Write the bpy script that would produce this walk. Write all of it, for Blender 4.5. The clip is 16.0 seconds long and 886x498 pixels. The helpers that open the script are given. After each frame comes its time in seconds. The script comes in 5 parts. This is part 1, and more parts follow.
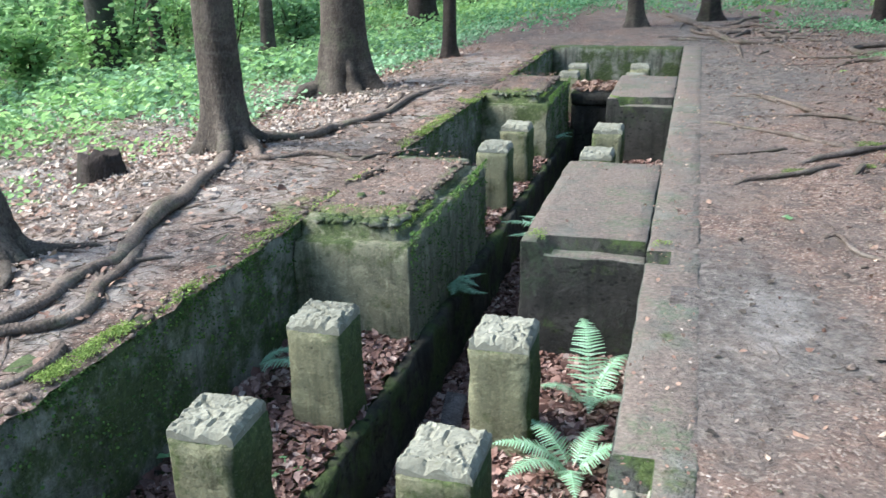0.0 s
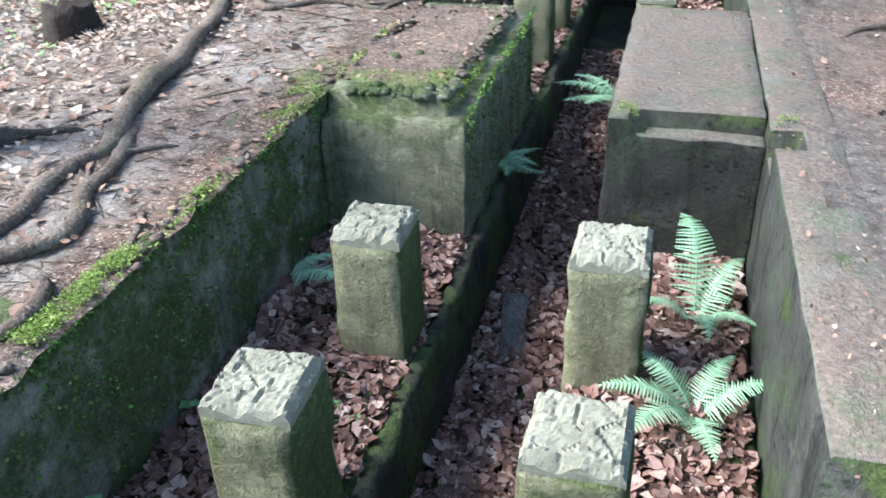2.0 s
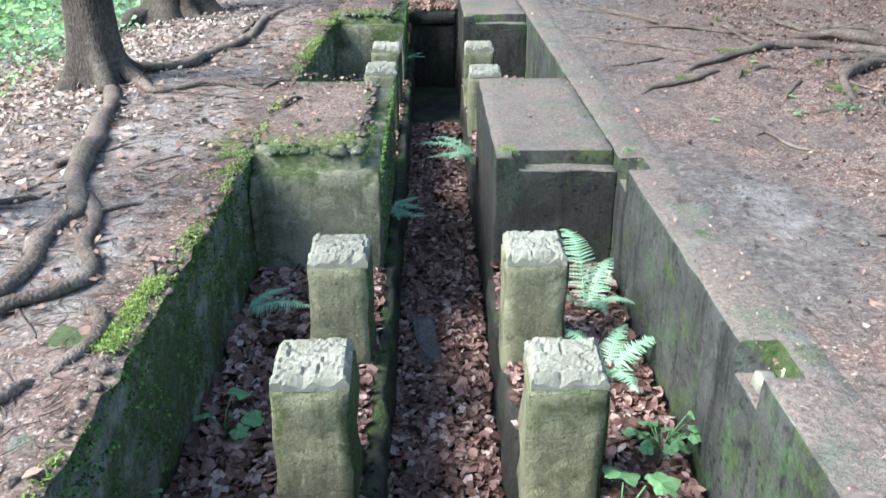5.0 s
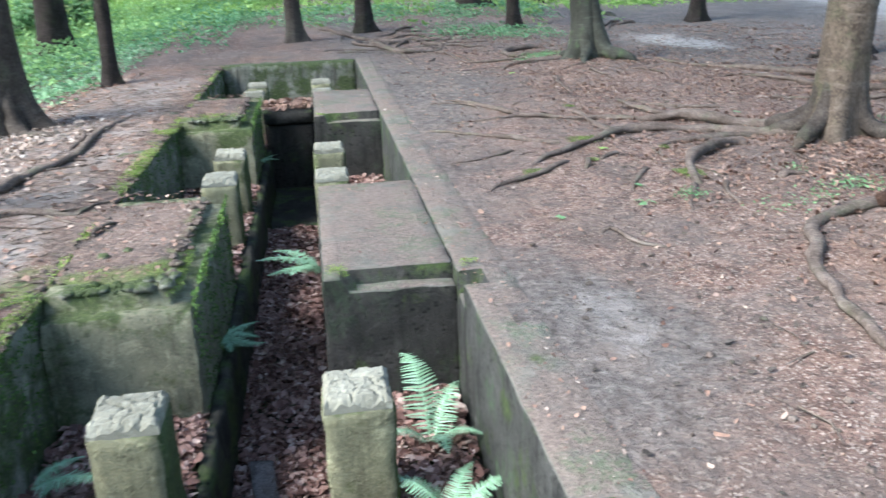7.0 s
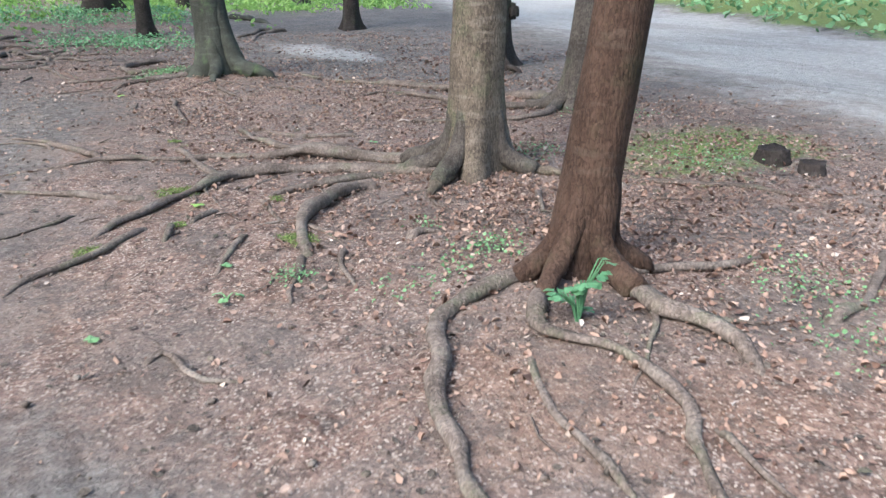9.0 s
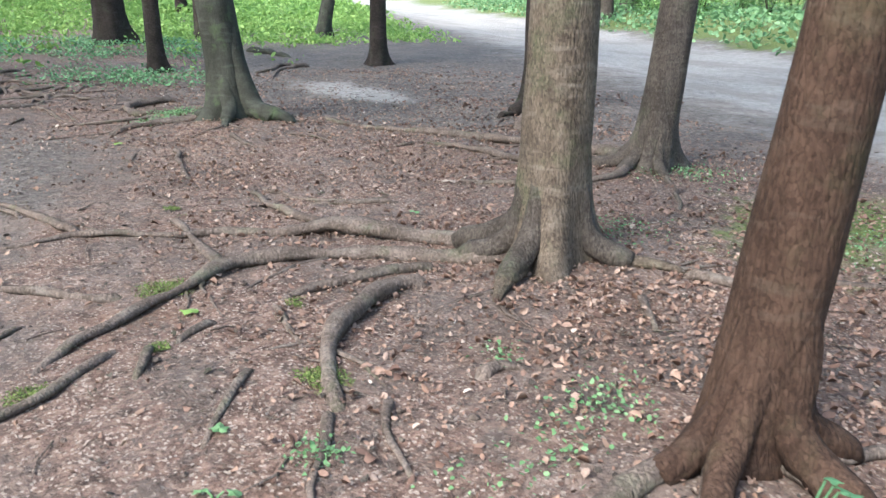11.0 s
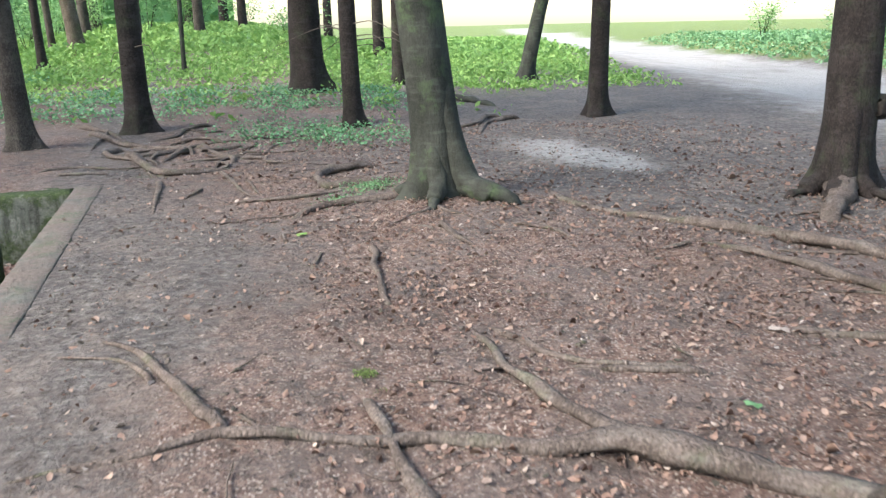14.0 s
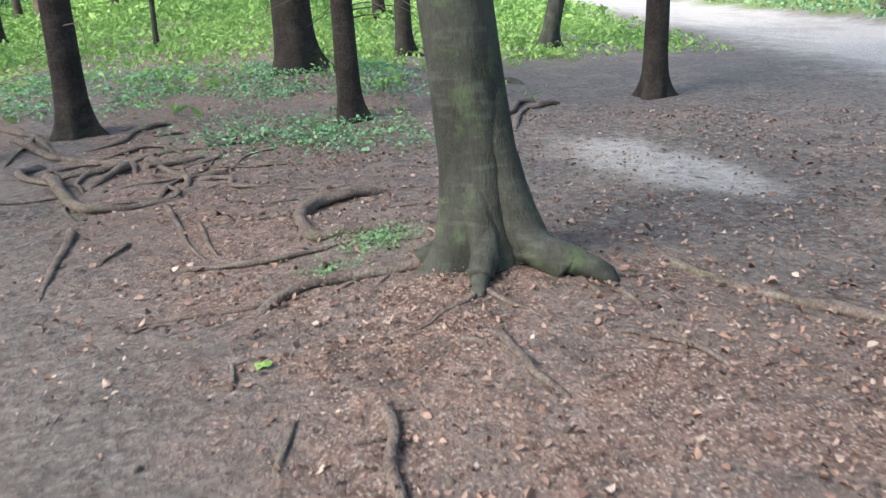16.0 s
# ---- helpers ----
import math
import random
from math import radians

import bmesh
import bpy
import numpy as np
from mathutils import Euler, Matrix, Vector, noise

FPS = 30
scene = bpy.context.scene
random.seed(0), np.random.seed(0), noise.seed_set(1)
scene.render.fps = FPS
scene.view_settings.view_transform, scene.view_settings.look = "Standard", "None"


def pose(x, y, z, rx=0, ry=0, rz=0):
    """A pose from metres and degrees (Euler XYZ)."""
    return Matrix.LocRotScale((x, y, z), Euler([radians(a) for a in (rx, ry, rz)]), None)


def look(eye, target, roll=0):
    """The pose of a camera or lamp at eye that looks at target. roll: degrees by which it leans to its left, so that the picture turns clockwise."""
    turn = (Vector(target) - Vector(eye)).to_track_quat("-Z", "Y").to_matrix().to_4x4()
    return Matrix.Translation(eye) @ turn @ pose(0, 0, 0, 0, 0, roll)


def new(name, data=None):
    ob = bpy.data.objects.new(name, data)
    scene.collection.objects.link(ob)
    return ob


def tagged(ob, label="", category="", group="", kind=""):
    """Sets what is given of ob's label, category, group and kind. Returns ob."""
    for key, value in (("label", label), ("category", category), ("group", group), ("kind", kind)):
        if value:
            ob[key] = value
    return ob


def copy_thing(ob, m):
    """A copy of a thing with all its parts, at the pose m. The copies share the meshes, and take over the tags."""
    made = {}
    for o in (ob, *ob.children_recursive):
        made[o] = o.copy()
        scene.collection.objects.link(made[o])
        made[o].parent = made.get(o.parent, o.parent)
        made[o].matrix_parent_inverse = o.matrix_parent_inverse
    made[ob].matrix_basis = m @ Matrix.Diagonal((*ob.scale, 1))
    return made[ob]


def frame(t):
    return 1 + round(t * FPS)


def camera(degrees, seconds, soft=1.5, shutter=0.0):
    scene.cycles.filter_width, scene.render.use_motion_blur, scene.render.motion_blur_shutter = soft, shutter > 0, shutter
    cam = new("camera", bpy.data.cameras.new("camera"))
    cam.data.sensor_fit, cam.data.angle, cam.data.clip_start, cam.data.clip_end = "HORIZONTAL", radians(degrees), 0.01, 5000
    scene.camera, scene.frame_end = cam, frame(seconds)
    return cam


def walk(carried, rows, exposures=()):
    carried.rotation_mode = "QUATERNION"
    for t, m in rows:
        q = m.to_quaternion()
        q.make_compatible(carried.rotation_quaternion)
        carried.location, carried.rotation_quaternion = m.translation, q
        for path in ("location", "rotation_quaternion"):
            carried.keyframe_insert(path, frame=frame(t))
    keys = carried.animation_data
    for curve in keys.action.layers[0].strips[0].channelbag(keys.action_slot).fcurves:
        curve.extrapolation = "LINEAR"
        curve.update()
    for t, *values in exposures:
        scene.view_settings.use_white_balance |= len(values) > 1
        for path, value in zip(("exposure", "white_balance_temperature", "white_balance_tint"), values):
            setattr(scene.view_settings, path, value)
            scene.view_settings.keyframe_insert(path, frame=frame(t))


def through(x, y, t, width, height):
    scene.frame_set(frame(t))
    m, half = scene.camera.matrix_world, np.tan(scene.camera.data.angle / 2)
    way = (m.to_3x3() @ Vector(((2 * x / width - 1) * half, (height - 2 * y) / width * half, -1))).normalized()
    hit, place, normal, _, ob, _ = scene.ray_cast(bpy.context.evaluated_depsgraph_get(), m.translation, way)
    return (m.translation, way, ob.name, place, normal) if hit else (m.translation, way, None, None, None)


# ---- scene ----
cam = camera(55.5, 16.0, 1.4, 0.3)
PATH = [
    (0, (-0.239, 0.359, 1.5), (-0.777, 2.166, 0.833), -1.3),
    (0.5, (-0.339, 0.577, 1.463), (-0.984, 2.318, 0.721), -1.8),
    (1, (-0.469, 0.856, 1.416), (-1.18, 2.531, 0.586), -1.8),
    (1.5, (-0.633, 1.004, 1.421), (-1.313, 2.635, 0.484), -2.1),
    (2, (-0.847, 1.112, 1.391), (-1.315, 2.772, 0.379), -1.8),
    (2.5, (-0.988, 0.946, 1.351), (-1.304, 2.614, 0.293), -1.4),
    (3, (-1.098, 0.714, 1.324), (-1.34, 2.363, 0.219), -1.6),
    (3.2, (-1.154, 0.632, 1.321), (-1.357, 2.29, 0.221), -1.3),
    (5.3, (-1.444, 0.231, 1.493), (-1.393, 2.073, 0.716), 0.2),
    (5.5, (-1.44, 0.253, 1.506), (-1.377, 2.108, 0.762), 0.2),
    (6, (-1.367, 0.35, 1.516), (-1.276, 2.232, 0.844), -0.8),
    (6.5, (-1.189, 0.497, 1.532), (-1.071, 2.39, 0.899), -1.5),
    (7, (-1.023, 0.695, 1.509), (-0.759, 2.566, 0.851), -2.0),
    (7.5, (-0.832, 0.928, 1.503), (-0.253, 2.706, 0.794), -1.2),
    (8, (-0.597, 1.206, 1.472), (0.271, 2.872, 0.787), 0.0),
    (8.2, (-0.463, 1.334, 1.471), (0.453, 2.982, 0.804), -0.4),
    (10.3, (0.555, 3.026, 1.44), (1.479, 4.673, 0.78), 0.0),
    (10.5, (0.556, 3.12, 1.429), (1.468, 4.779, 0.783), 0.3),
    (11, (0.528, 3.337, 1.45), (1.428, 5.021, 0.853), 0.3),
    (11.5, (0.509, 3.494, 1.463), (1.321, 5.232, 0.897), -0.4),
    (12, (0.581, 3.694, 1.462), (1.207, 5.504, 0.887), -0.7),
    (12.5, (0.63, 3.975, 1.464), (1.196, 5.8, 0.873), -0.3),
    (13, (0.675, 4.46, 1.486), (1.26, 6.278, 0.894), -0.1),
    (13.5, (0.795, 4.983, 1.468), (1.331, 6.833, 0.928), -0.9),
    (14, (0.916, 5.58, 1.498), (1.432, 7.443, 0.983), -1.1),
    (14.5, (0.996, 6.227, 1.524), (1.523, 8.08, 0.985), -1.1),
    (15, (1.146, 6.904, 1.504), (1.63, 8.765, 0.954), -2.1),
    (15.5, (1.291, 7.594, 1.49), (1.783, 9.445, 0.913), -1.7),
    (16, (1.429, 8.281, 1.56), (1.926, 10.122, 0.956), -2.4),
]
EXPOSURES = ((0.0, 1.86, 6000, 6), (2.5, 2.08, 5850, 7), (6.0, 2.02, 5800, 6), (8.0, 1.88, 5950, 9), (12.0, 1.9, 6250, 8), (16.0, 1.87, 6350, 10))
walk(cam, [(t, look(eye, target, roll)) for t, eye, target, roll in PATH], EXPOSURES)

# ---- daylight: soft light of a bright sky that falls through the canopy ----
world = bpy.data.worlds.new("sky")
scene.world = world
world.use_nodes = True
wn = world.node_tree.nodes
sky = wn.new("ShaderNodeTexSky")
sky.sky_type = 'NISHITA'
sky.sun_disc = False
sky.sun_elevation = radians(45)
sky.sun_rotation = radians(252)
sky.air_density = 1.3
sky.dust_density = 1.5
wn["Background"].inputs[1].default_value = 0.15
world.node_tree.links.new(sky.outputs[0], wn["Background"].inputs[0])
sun_data = bpy.data.lights.new("sun", 'SUN')
sun_data.energy = 3.3
sun_data.angle = radians(32)
sun_data.color = (1.0, 0.955, 0.89)
sun = new("sun", sun_data)
sun.matrix_world = look((-24, -8, 25), (0, 0, 0))
scene.view_settings.exposure = 0.0


# ---- materials ----
class Nodes:
    """A small builder for node materials."""

    def __init__(self, name, rough=0.9, spec=0.25):
        self.m = bpy.data.materials.new(name)
        self.m.use_nodes = True
        self.t = self.m.node_tree
        self.bsdf = self.t.nodes["Principled BSDF"]
        self.bsdf.inputs["Roughness"].default_value = rough
        self.bsdf.inputs["Specular IOR Level"].default_value = spec
        self.geo = self.t.nodes.new("ShaderNodeNewGeometry")
        self.obj = self.t.nodes.new("ShaderNodeObjectInfo")

    def put(self, a, b):
        if isinstance(a, bpy.types.NodeSocket):
            self.t.links.new(a, b)
        elif b.type == 'RGBA' and len(a) == 3:
            b.default_value = (*a, 1)
        else:
            b.default_value = a

    def scaled(self, k):
        n = self.t.nodes.new("ShaderNodeVectorMath")
        n.operation = 'MULTIPLY'
        self.put(self.geo.outputs["Position"], n.inputs[0])
        n.inputs[1].default_value = k
        return n.outputs[0]

    def noise(self, scale, detail=4.0, rough=0.6, vec=None, distort=0.0):
        n = self.t.nodes.new("ShaderNodeTexNoise")
        n.inputs["Scale"].default_value = scale
        n.inputs["Detail"].default_value = detail
        n.inputs["Roughness"].default_value = rough
        n.inputs["Distortion"].default_value = distort
        self.put(vec if vec is not None else self.geo.outputs["Position"], n.inputs["Vector"])
        return n.outputs[0]

    def cells(self, scale, vec=None, feature='F1', out=0, rnd=1.0):
        n = self.t.nodes.new("ShaderNodeTexVoronoi")
        n.feature = feature
        n.inputs["Scale"].default_value = scale
        n.inputs["Randomness"].default_value = rnd
        self.put(vec if vec is not None else self.geo.outputs["Position"], n.inputs["Vector"])
        return n.outputs[out]

    def ramp(self, x, lo, hi, a=0.0, b=1.0):
        n = self.t.nodes.new("ShaderNodeMapRange")
        n.interpolation_type = 'SMOOTHSTEP'
        self.put(x, n.inputs[0])
        for k, v in enumerate((lo, hi, a, b)):
            n.inputs[k + 1].default_value = v
        return n.outputs[0]

    def mix(self, f, a, b, kind='MIX'):
        n = self.t.nodes.new("ShaderNodeMix")
        n.data_type, n.blend_type = 'RGBA', kind
        self.put(f, n.inputs[0])
        self.put(a, n.inputs[6])
        self.put(b, n.inputs[7])
        return n.outputs[2]

    def calc(self, op, a, b):
        n = self.t.nodes.new("ShaderNodeMath")
        n.operation = op
        self.put(a, n.inputs[0])
        self.put(b, n.inputs[1])
        return n.outputs[0]

    def axis(self, vec, k):
        n = self.t.nodes.new("ShaderNodeSeparateXYZ")
        self.put(vec, n.inputs[0])
        return n.outputs[k]

    def colors(self, x, stops):
        n = self.t.nodes.new("ShaderNodeValToRGB")
        r = n.color_ramp
        while len(r.elements) < len(stops):
            r.elements.new(0.5)
        for e, (p, c) in zip(r.elements, stops):
            e.position, e.color = p, (*c, 1)
        self.put(x, n.inputs[0])
        return n.outputs[0]

    def bump(self, h, strength, dist):
        n = self.t.nodes.new("ShaderNodeBump")
        n.inputs["Strength"].default_value = strength
        n.inputs["Distance"].default_value = dist
        self.put(h, n.inputs["Height"])
        prev = self.bsdf.inputs["Normal"]
        if prev.is_linked:
            self.put(prev.links[0].from_socket, n.inputs["Normal"])
        self.put(n.outputs[0], prev)

    def done(self, colour):
        self.put(colour, self.bsdf.inputs["Base Color"])
        return self.m


def mat_ground():
    """Forest floor: needle litter, bare grey soil, moss, gravel road; the zones lie in the mesh."""
    n = Nodes("forest_floor", 0.95, 0.15)
    zone = n.t.nodes.new("ShaderNodeVertexColor")
    zone.layer_name = "zone"
    zr, zg, zb = (n.axis(zone.outputs[0], k) for k in range(3))
    big = n.noise(1.1, 5, 0.6)
    mid = n.noise(7, 5, 0.65)
    fine = n.noise(60, 4, 0.7)
    fleck = n.cells(58, n.scaled((1, 1, 0.3)), out=1)
    fleck_v = n.axis(fleck, 0)
    needles = n.noise(40, 3, 0.6, n.scaled((1, 3.5, 1)), 1.2)
    litter = n.colors(n.noise(11, 7, 0.75), ((0.34, (0.046, 0.029, 0.023)), (0.5, (0.165, 0.101, 0.079)), (0.68, (0.31, 0.205, 0.163))))
    litter = n.mix(n.ramp(fleck_v, 0.5, 0.98, 0, 0.4), litter, (0.37, 0.275, 0.22))
    litter = n.mix(n.ramp(fleck_v, 0.35, 0.1, 0, 0.45), litter, (0.085, 0.06, 0.05))
    litter = n.mix(n.ramp(needles, 0.56, 0.68, 0, 0.45), litter, (0.36, 0.265, 0.21))
    litter = n.mix(n.ramp(n.axis(n.cells(95, n.scaled((1, 1, 0.3)), out=1), 1), 0.8, 0.96, 0, 0.75), litter, (0.52, 0.43, 0.36))
    litter = n.mix(n.ramp(big, 0.42, 0.68, 0, 0.5), litter, (0.26, 0.225, 0.20))
    macro = n.noise(0.55, 5, 0.65)
    litter = n.mix(n.ramp(macro, 0.46, 0.62, 0, 0.7), litter, n.mix(0.5, litter, (0.075, 0.05, 0.04)))
    litter = n.mix(n.ramp(n.noise(0.8, 5, 0.7, n.scaled((1, 1, 1.0)), 0.6), 0.5, 0.68, 0, 0.5), litter, n.mix(0.55, litter, (0.30, 0.17, 0.105)))
    litter = n.mix(n.ramp(n.noise(2.3, 7, 0.8), 0.5, 0.6, 0, 0.85), litter, n.mix(0.7, litter, (0.10, 0.085, 0.075)))
    soil = n.colors(n.noise(14, 8, 0.78), ((0.34, (0.06, 0.05, 0.044)), (0.52, (0.15, 0.13, 0.117)), (0.68, (0.275, 0.247, 0.222))))
    soil = n.mix(n.ramp(n.noise(1.3, 6, 0.75, None, 0.5), 0.48, 0.62, 0, 0.6), soil, n.mix(0.5, soil, (0.30, 0.235, 0.195)))
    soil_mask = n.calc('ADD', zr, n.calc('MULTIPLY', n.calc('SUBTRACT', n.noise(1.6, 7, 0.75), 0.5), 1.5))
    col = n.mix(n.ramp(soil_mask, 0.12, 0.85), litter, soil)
    moss = n.colors(n.noise(35, 5, 0.7), ((0.3, (0.07, 0.095, 0.03)), (0.6, (0.17, 0.21, 0.07)), (0.8, (0.28, 0.32, 0.13))))
    moss_mask = n.calc('ADD', zg, n.calc('MULTIPLY', n.calc('SUBTRACT', n.noise(5, 5, 0.7), 0.5), 1.2))
    col = n.mix(n.ramp(moss_mask, 0.35, 0.75), col, moss)
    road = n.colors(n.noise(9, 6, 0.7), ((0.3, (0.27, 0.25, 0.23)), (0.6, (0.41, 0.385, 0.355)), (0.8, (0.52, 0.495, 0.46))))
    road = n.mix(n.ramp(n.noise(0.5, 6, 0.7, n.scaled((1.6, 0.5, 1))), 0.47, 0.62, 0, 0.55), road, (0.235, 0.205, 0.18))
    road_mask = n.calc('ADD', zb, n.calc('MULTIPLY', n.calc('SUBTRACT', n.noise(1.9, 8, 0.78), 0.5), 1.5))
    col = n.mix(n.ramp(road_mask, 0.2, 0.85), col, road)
    col = n.mix(n.ramp(fine, 0.35, 0.65, 0.0, 0.35), col, n.mix(0.5, col, (0.05, 0.04, 0.035)))
    n.bump(n.noise(4, 5, 0.65), 0.8, 0.11)
    n.bump(mid, 0.8, 0.06)
    n.bump(fleck_v, 0.7, 0.014)
    n.bump(fine, 0.9, 0.016)
    n.bump(n.noise(17, 6, 0.75), 0.9, 0.035)
    return n.done(col)


def mat_concrete(name, dark, light, moss, streak=0.5, moss_top=0.6, moss_side=0.0, dust=0.0, relief=1.0, pitted=0.0, algae=0.0):
    """Old shuttered concrete with moss, streaks and pits."""
    n = Nodes(name, 0.92, 0.2)
    base = n.colors(n.noise(3.5, 6, 0.65), ((0.3, dark), (0.68, light)))
    grain = n.noise(90, 3, 0.7)
    pits = n.cells(30, feature='F1')
    blot = n.noise(7.5, 6, 0.7, None, 0.8)
    base = n.mix(n.ramp(blot, 0.53, 0.66, 0, 0.6), base, tuple(min(1, 1.45 * c) for c in light))
    base = n.mix(n.ramp(n.noise(11, 6, 0.75, None, 0.5), 0.55, 0.68, 0, 0.7), base, tuple(0.55 * c for c in dark))
    drip = n.noise(5, 5, 0.65, n.scaled((2.6, 2.6, 0.22)))
    base = n.mix(n.ramp(drip, 0.45, 0.7, 0, streak), base, tuple(0.45 * c for c in dark))
    base = n.mix(n.ramp(grain, 0.4, 0.7, 0, 0.14), base, tuple(min(1, 1.5 * c) for c in light))
    green = n.colors(n.noise(26, 5, 0.75), ((0.3, (0.026, 0.040, 0.014)), (0.6, (0.068, 0.096, 0.03)), (0.85, (0.14, 0.18, 0.055))))
    up = n.axis(n.geo.outputs["Normal"], 2)
    spread = n.calc('ADD', n.noise(2.6, 6, 0.7), n.calc('MULTIPLY', n.ramp(up, 0.2, 0.9), moss_top * 0.15))
    if moss_side:
        spread = n.calc('ADD', spread, n.calc('MULTIPLY', n.ramp(n.axis(n.geo.outputs["Normal"], 0), 0.4, 0.9), moss_side))
    col = n.mix(n.ramp(spread, 0.66 - 0.4 * moss, 0.78 - 0.36 * moss, 0, 0.93), base, green)
    speck = n.axis(n.cells(110, out=1), 0)
    col = n.mix(n.ramp(speck, 0.85, 0.97, 0, 0.14), col, tuple(min(1, 1.7 * c) for c in light))
    col = n.mix(n.ramp(n.noise(28, 5, 0.75), 0.54, 0.72, 0, 0.35), col, tuple(0.5 * c for c in dark))
    if dust:
        soil = n.colors(n.noise(45, 4, 0.7), ((0.3, (0.10, 0.075, 0.062)), (0.6, (0.21, 0.165, 0.14)), (0.8, (0.33, 0.275, 0.24))))
        lie = n.calc('MULTIPLY', n.ramp(up, 0.6, 0.95), n.ramp(n.noise(2.2, 6, 0.75), 0.62 - 0.3 * dust, 0.74 - 0.2 * dust, 0, 0.9))
        col = n.mix(lie, col, soil)
    if pitted:
        holes = n.ramp(n.cells(17, n.scaled((1, 1, 1.7))), 0.1, 0.34, 1, 0)
        holes = n.calc('MULTIPLY', holes, n.ramp(n.noise(3.1, 4, 0.6), 0.4, 0.56))
        col = n.mix(n.calc('MULTIPLY', holes, pitted), col, tuple(0.3 * c for c in dark))
        n.bump(holes, -0.9, 0.02)
    if algae:
        film = n.calc('MULTIPLY', n.ramp(n.noise(2.4, 6, 0.75, n.scaled((1, 1, 0.6))), 0.5, 0.64), n.ramp(n.noise(30, 4, 0.7), 0.35, 0.6))
        col = n.mix(n.calc('MULTIPLY', film, algae), col, (0.07, 0.125, 0.055))
    n.bump(n.noise(14, 6, 0.75), 0.8 * relief, 0.045)
    n.bump(n.noise(45, 5, 0.75), 0.6 * relief, 0.012)
    n.bump(grain, 0.6 * relief, 0.006)
    n.bump(n.ramp(pits, 0.0, 0.16), 0.5, 0.006)
    return n.done(col)


def mat_bark(name, dark, light, lichen, green=0.2, scaly=1.0):
    """Scaly bark with lichen and a green foot."""
    n = Nodes(name, 0.93, 0.15)
    stretched = n.scaled((1, 1, 0.35))
    plates = n.cells(42, stretched, 'DISTANCE_TO_EDGE')
    tone = n.noise(9, 6, 0.7, stretched)
    col = n.colors(tone, ((0.3, dark), (0.7, light)))
    col = n.mix(n.ramp(plates, 0.0, 0.1, 0.4 * scaly, 0), col, tuple(0.35 * c for c in dark))
    rings = n.noise(6, 4, 0.6, n.scaled((0.7, 0.7, 3.0)))
    col = n.mix(n.ramp(rings, 0.52, 0.68, 0, 0.5), col, lichen)
    col = n.mix(n.ramp(n.noise(2.2, 4, 0.6), 0.45, 0.62, 0, 0.55), col, tuple(0.6 * c for c in dark))
    col = n.mix(n.ramp(n.noise(3, 5, 0.7), 0.5, 0.7, 0, green), col, (0.09, 0.13, 0.055))
    col = n.mix(n.ramp(n.noise(70, 3, 0.7), 0.4, 0.7, 0, 0.15), col, tuple(1.4 * c for c in light))
    flake = n.axis(n.cells(105, n.scaled((1, 1, 0.5)), out=1), 0)
    col = n.mix(n.ramp(flake, 0.7, 0.98, 0, 0.28 * scaly), col, tuple(1.4 * c for c in light))
    col = n.mix(n.ramp(flake, 0.35, 0.05, 0, 0.4 * scaly), col, tuple(0.5 * c for c in dark))
    n.bump(flake, 0.6 * scaly, 0.012)
    n.bump(plates, 0.55 * scaly, 0.018)
    n.bump(n.noise(40, 5, 0.7, stretched), 0.7, 0.015)
    return n.done(col)


def mat_leaf(name, stops, through=0.3, rough=0.6, wash=None):
    """Leaves; every leaf has a tone of its own."""
    n = Nodes(name, rough, 0.3)
    col = n.colors(n.geo.outputs["Random Per Island"], stops)
    col = n.mix(n.ramp(n.noise(45, 3, 0.6), 0.35, 0.7, 0, 0.35), col, tuple(0.5 * c for c in stops[0][1]))
    if wash:
        col = n.mix(n.ramp(n.noise(0.35, 3, 0.6), 0.42, 0.62, 0, 0.75), col, wash)
    if through:
        tr = n.t.nodes.new("ShaderNodeBsdfTranslucent")
        n.put(col, tr.inputs[0])
        add = n.t.nodes.new("ShaderNodeMixShader")
        add.inputs[0].default_value = through
        n.put(n.bsdf.outputs[0], add.inputs[1])
        n.put(tr.outputs[0], add.inputs[2])
        n.put(add.outputs[0], n.t.nodes["Material Output"].inputs[0])
    return n.done(col)


GROUND = mat_ground()
CONC_WALL = mat_concrete("concrete_mossy_wall", (0.100, 0.104, 0.082), (0.262, 0.258, 0.210), 0.55, 0.85, pitted=0.5)
# Side faces, darker than the CONC_PALE tops.
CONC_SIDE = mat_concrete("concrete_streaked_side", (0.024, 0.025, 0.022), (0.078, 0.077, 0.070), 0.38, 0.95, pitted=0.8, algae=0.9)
# Dark concrete; also colours the shade in the opening under the slab.
CONC_DARK = mat_concrete("concrete_dark_and_shade", (0.016, 0.0155, 0.0135), (0.048, 0.045, 0.040), 0.2, 0.6, pitted=0.9, algae=0.25)
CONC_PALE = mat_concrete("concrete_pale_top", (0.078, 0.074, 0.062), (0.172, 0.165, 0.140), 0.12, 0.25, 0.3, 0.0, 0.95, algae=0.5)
CONC_PIER = mat_concrete("concrete_pier", (0.116, 0.113, 0.076), (0.273, 0.267, 0.180), 0.42, 0.75, pitted=0.45)
CONC_POST = mat_concrete("concrete_post_side", (0.115, 0.113, 0.070), (0.240, 0.236, 0.146), 0.36, 0.5, 0.6, 0.28)
CONC_CAP = mat_concrete("mortar_cap", (0.115, 0.112, 0.086), (0.232, 0.226, 0.178), 0.2, 0.1, 0.1, 0.0, 0.0, 0.3)
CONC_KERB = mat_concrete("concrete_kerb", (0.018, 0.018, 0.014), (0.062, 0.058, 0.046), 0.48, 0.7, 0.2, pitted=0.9)
